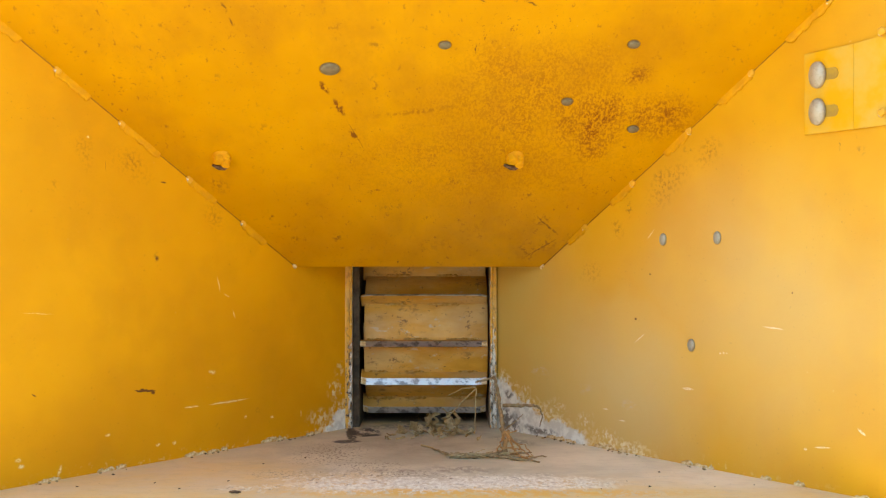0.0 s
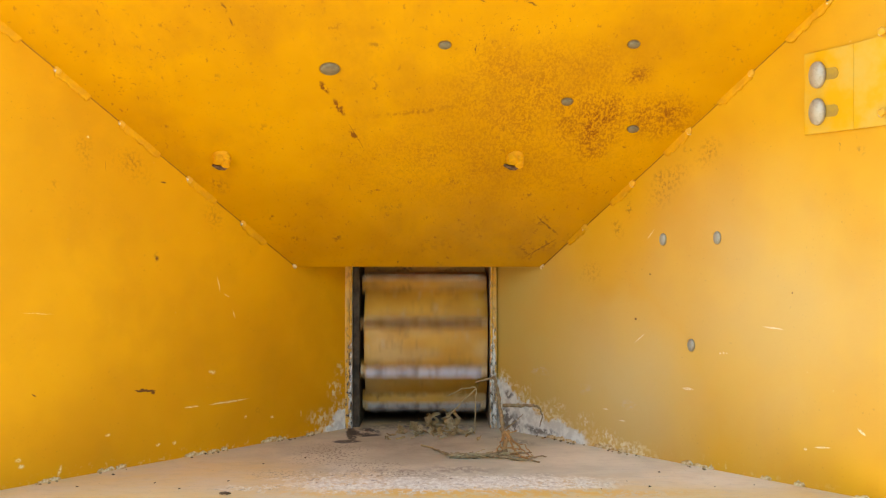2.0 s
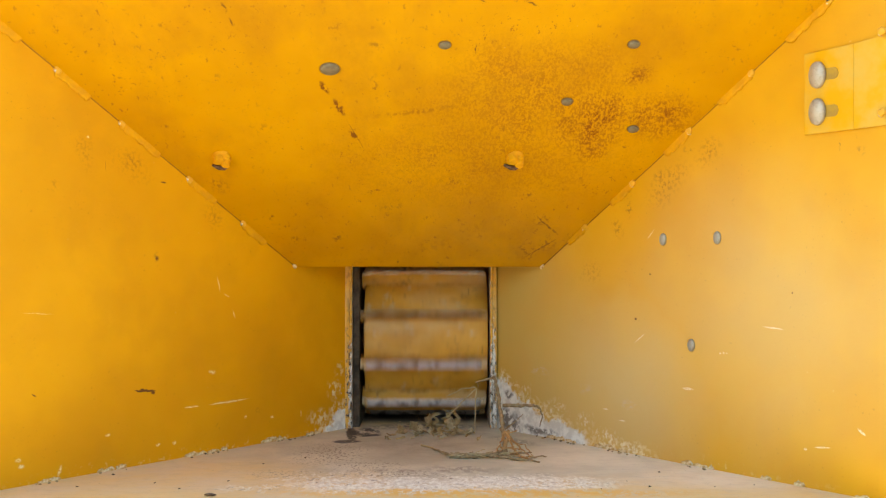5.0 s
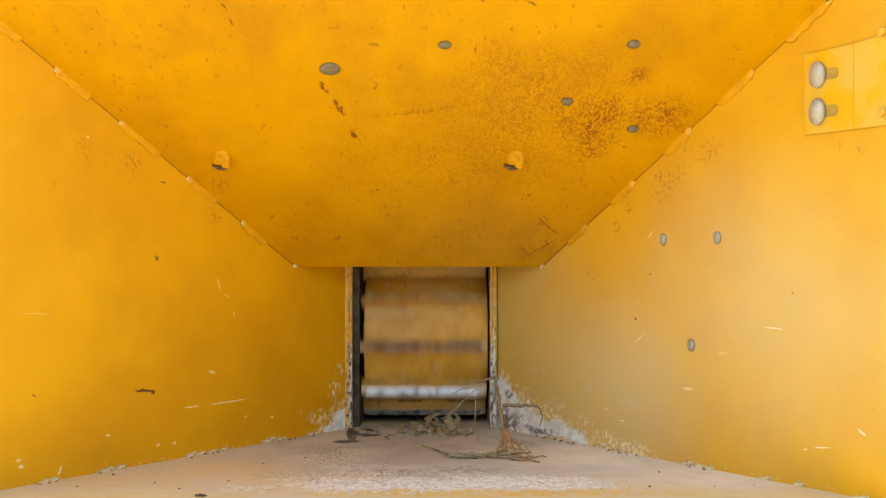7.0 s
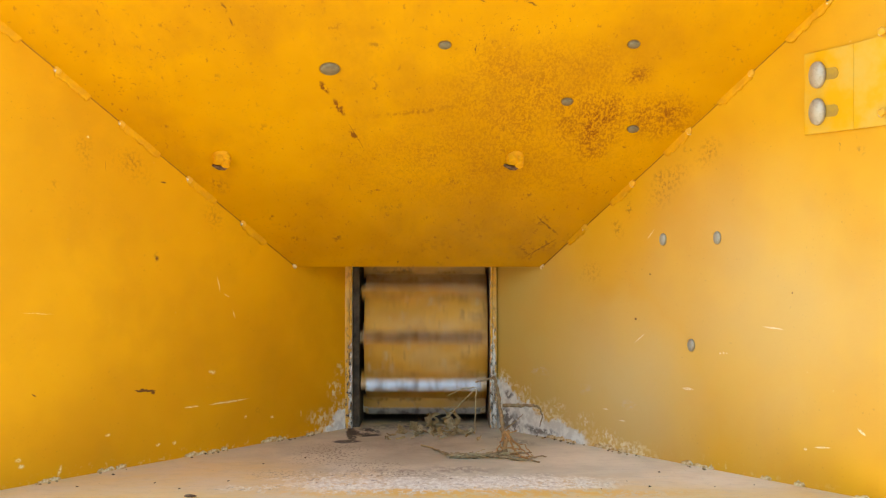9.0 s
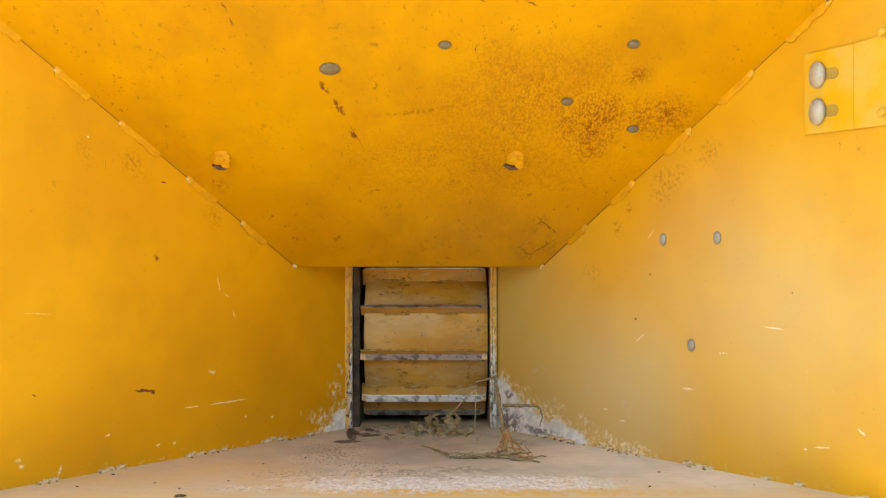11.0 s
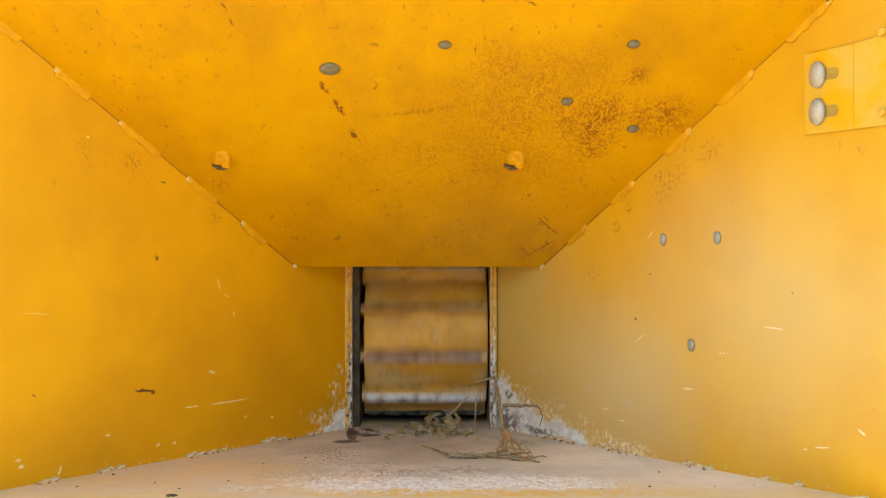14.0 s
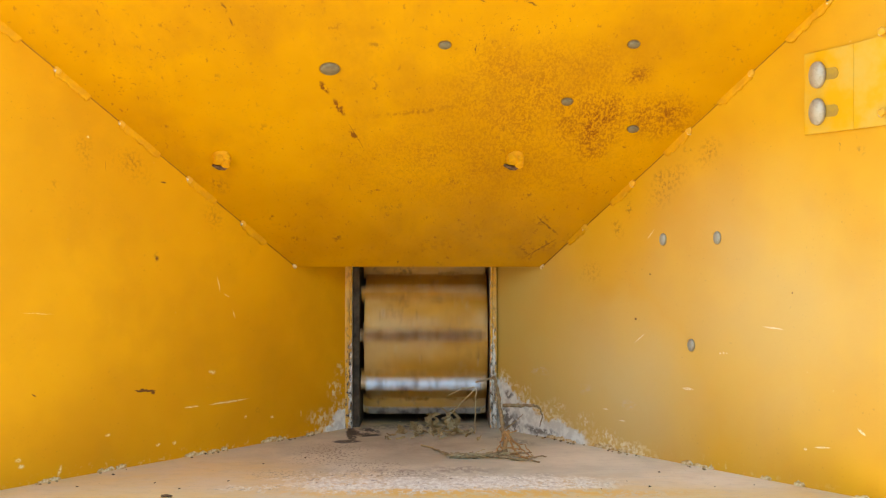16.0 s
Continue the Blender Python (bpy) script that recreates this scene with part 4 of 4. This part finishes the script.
def leaf_scrap(x, y, z, size, turn, lean):
    """A torn, crumpled leaf scrap."""
    bm = bmesh.new()
    k, rows_ = 10, []
    fold = random.uniform(1.5, 4.0)
    for i in range(k):
        t = i / (k - 1)
        left, right = random.uniform(0.14, 0.48) * size, random.uniform(0.14, 0.48) * size
        mid = Vector((0.16 * size * math.sin(fold * t * 2), 0.30 * size * math.sin(fold * t), size * t))
        row = []
        for j, sx in enumerate((-1, -0.6, -0.2, 0.2, 0.6, 1)):
            half = left if sx < 0 else right
            crumple = 0.10 * size * math.sin(3.0 * sx + fold * 2 * t) + random.uniform(-0.07, 0.07) * size
            row.append(bm.verts.new(mid + Vector((half * sx, crumple, random.uniform(-0.07, 0.07) * size))))
        rows_.append(row)
    for a, b in zip(rows_, rows_[1:]):
        for j in range(5):
            if random.random() > 0.10:
                bm.faces.new((a[j], a[j + 1], b[j + 1], b[j]))
    bmesh.ops.solidify(bm, geom=bm.faces[:], thickness=0.0008)
    ob = part("leaf", bm, M_LEAF if random.random() < 0.7 else M_STRAW, None, "", pose(x, y, z, lean, 0, turn))
    return tagged(ob, "withered olive leaf scrap lying at the roller", "leaf", "leaf scraps")


for x, y, z, s, t, l in ((-0.098, 3.16, 0.006, 0.030, 20, -76), (-0.078, 3.15, 0.006, 0.034, -50, -62), (-0.062, 3.16, 0.004, 0.032, 15, -40), (-0.045, 3.13, 0.005, 0.030, 120, -80),
                         (-0.022, 3.15, 0.002, 0.050, 10, -12), (-0.006, 3.15, 0.005, 0.030, 70, -70), (0.012, 3.15, 0.002, 0.058, -15, -4), (0.034, 3.14, 0.002, 0.044, 30, -24),
                         (0.052, 3.15, 0.005, 0.034, -30, -66), (0.066, 3.15, 0.004, 0.026, 40, -78), (-0.112, 3.13, 0.005, 0.022, 80, -82)):
    leaf_scrap(x, y, z, s, t, l)
for i in range(26):
    x, y = random.uniform(-0.14, 0.085), random.uniform(3.05, 3.19)
    a, ln = random.uniform(0, 3.14), random.uniform(0.010, 0.030)
    ob = part("chip", tube(wavy([(0, 0, 0), (math.cos(a) * ln, math.sin(a) * ln * 0.6, 0.004)], 3, 0.001), random.uniform(0.0011, 0.0024), 6, 0.35), M_STRAW if i % 3 else M_TWIG, None, "", pose(x, y, 0.003))
    tagged(ob, "small pale wood chip lying on the floor", "wood chip", "wood chips")

# grit lying on the floor
for x, y, s in ((-0.664, 2.590, 0.004), (0.3956, 2.461, 0.004), (-0.56, 2.50, 0.003), (-0.70, 2.46, 0.003), (-0.50, 2.44, 0.003), (0.30, 2.44, 0.002), (0.52, 2.46, 0.002),
                (-0.42, 2.52, 0.003), (-0.38, 2.72, 0.003), (-0.30, 2.80, 0.003), (0.44, 2.62, 0.003), (0.36, 2.52, 0.002), (-0.25, 2.62, 0.002), (0.60, 2.48, 0.002)):
    bm = bmesh.new()
    bmesh.ops.create_icosphere(bm, subdivisions=1, radius=s * 0.7)
    for v in bm.verts:
        v.co = Vector((v.co.x * random.uniform(0.8, 1.7), v.co.y, v.co.z * 0.6)) * random.uniform(0.8, 1.2)
    tagged(part("grit", bm, M_GRIT, None, "", pose(x, y, s * 0.3, 0, 0, random.uniform(0, 180))), "dark crumb of bark lying on the floor", "grit", "crumbs")

# crumbs swept against the feet of the side panels
for wall, u0, u1, count in ((LEFT, -0.30, -0.08, 14), (LEFT, -0.55, -0.43, 7), (LEFT, -0.95, -0.70, 6), (RIGHT, 0.16, 0.34, 14), (RIGHT, 0.42, 0.54, 10), (RIGHT, 0.64, 0.74, 6)):
    for i in range(count):
        p = wall @ Vector((random.uniform(u0, u1), 0.003, random.uniform(0.006, 0.022)))
        r = random.uniform(0.0013, 0.0032)
        bm = bmesh.new()
        bmesh.ops.create_icosphere(bm, subdivisions=1, radius=r)
        for v in bm.verts:
            v.co = Vector((v.co.x * random.uniform(0.9, 1.9), v.co.y * random.uniform(0.8, 1.2), v.co.z * 0.7))
        tagged(part("crumb", bm, random.choice((M_GRIT, M_TWIG, M_TWIG, M_STRAW)), None, "", pose(p.x, p.y, r * 0.6, 0, 0, random.uniform(0, 180))),
               "small bark crumb swept against the panel foot", "bark crumb", "swept crumbs")

# the crumb that creeps across the floor as the machine shakes
bm = tube(wavy([(-0.011, 0, 0), (0.000, 0.001, 0.001), (0.011, -0.001, 0)], 4, 0.001), [0.0012, 0.0022, 0.0026, 0.0024, 0.0026, 0.0025, 0.0024, 0.0020, 0.0010], 7, 0.25)
chip = tagged(part("bark_chip", bm, M_BARK, None, "", pose(-0.40, 2.38, 0.004)), "dark bark chip creeping over the shaking floor", "bark chip")


def motions():
    turns = [(0.0, -22.7), (0.4, -22.7), (0.7, -22.7), (0.8, -22.7), (0.9, -4.2), (1.0, 35.1), (1.1, 73.9), (1.2, 113.3), (1.3, 152.6), (1.4, 191.8), (1.5, 231.7), (1.6, 272.0),
             (1.7, 312.0), (1.8, 351.8), (1.9, 391.6), (2.0, 431.3), (2.1, 471.6), (2.2, 512.5), (2.3, 553.0), (2.4, 593.0), (2.5, 632.8), (2.6, 673.0), (2.7, 713.2), (2.8, 752.6),
             (2.9, 792.0), (3.0, 831.8), (3.1, 871.9), (3.2, 912.3), (3.3, 952.3), (3.4, 991.7), (3.5, 1031.3), (3.6, 1072.0), (3.7, 1112.6), (3.8, 1151.9), (3.9, 1191.6), (4.0, 1231.7),
             (4.1, 1272.2), (4.2, 1312.5), (4.3, 1352.0)]
    # the drive eases a little between
    turns += [(round(4.4 + 0.1 * k, 1), 1352.0 + (1967.0 - 1352.0) * (k + 1) / 19.0) for k in range(18)]
    turns += [(6.2, 1967.0), (6.3, 2008.5), (6.4, 2049.8), (6.5, 2089.2), (6.6, 2128.0), (6.7, 2167.3), (6.8, 2206.3), (6.9, 2245.2), (7.0, 2285.6), (7.1, 2326.0), (7.2, 2367.0), (7.3, 2409.0),
              (7.4, 2448.6), (7.5, 2487.0), (7.6, 2526.3), (7.7, 2565.8), (7.8, 2605.0), (7.9, 2645.5), (8.0, 2685.9), (8.1, 2726.2), (8.2, 2766.2), (8.3, 2805.6), (8.4, 2845.6), (8.5, 2885.2),
              (8.6, 2923.5), (8.7, 2957.0), (8.8, 2991.0), (8.9, 3031.3), (9.0, 3072.0), (9.1, 3112.2), (9.2, 3151.5)]
    turns += [(9.3, 3191.0), (9.4, 3231.0), (9.5, 3271.0), (9.6, 3311.0), (9.7, 3351.0), (9.8, 3391.0), (9.9, 3431.0), (10.0, 3471.0), (10.1, 3511.0), (10.2, 3550.0), (10.3, 3586.0), (10.4, 3612.0),
              (10.5, 3622.0), (10.6, 3623.3), (10.9, 3623.3), (11.3, 3623.3), (11.4, 3623.3)]
    turns += [(11.5, 3611.1), (11.6, 3573.0), (11.7, 3533.6), (11.8, 3494.0), (11.9, 3453.8), (12.0, 3412.8), (12.1, 3373.0), (12.2, 3333.2), (12.3, 3293.4), (12.4, 3253.5), (12.5, 3214.2), (12.6, 3175.6),
              (12.7, 3136.6), (12.8, 3096.4), (12.9, 3055.4), (13.0, 3014.8), (13.1, 2974.2), (13.2, 2934.2), (13.3, 2895.4), (13.4, 2856.0), (13.5, 2816.8), (13.6, 2776.8), (13.7, 2736.8), (13.8, 2696.4),
              (13.9, 2656.2), (14.0, 2616.3), (14.1, 2576.4), (14.2, 2536.5), (14.3, 2496.6), (14.4, 2455.0), (14.5, 2424.5), (14.6, 2428.6), (14.7, 2428.6)]
    turns += [(14.8, 2451.0), (14.9, 2487.7), (15.0, 2526.4), (15.1, 2565.6), (15.2, 2605.0), (15.3, 2645.4), (15.4, 2685.0), (15.5, 2725.2), (15.6, 2765.4), (15.7, 2805.0), (15.8, 2845.2), (15.9, 2885.6),
              (16.0, 2924.5)]
    walk(roller, [(t, pose(AXLE.x, AXLE.y, AXLE.z, a)) for t, a in turns])
    creep = ((0, -0.3868, 2.3934, 0), (0.8, -0.3916, 2.3906, 0), (1.5, -0.3981, 2.3851, 4), (2.5, -0.4082, 2.3768, 2),
             (3.5, -0.4176, 2.3713, -3), (4.2, -0.4224, 2.3686, -2), (6.3, -0.438, 2.3632, 3), (7, -0.4447, 2.3605, 0),
             (8, -0.4541, 2.3551, -4), (9, -0.4623, 2.3551, 2), (11.3, -0.4836, 2.3578, 22), (12, -0.4872, 2.3605, 24),
             (13, -0.4909, 2.3632, 20), (14, -0.4976, 2.3605, 14), (15, -0.5012, 2.3578, 8), (16, -0.5058, 2.3551, 4))
    walk(chip, [(t, pose(x, y, 0.003, 0, 0, a)) for t, x, y, a in creep])


motions()
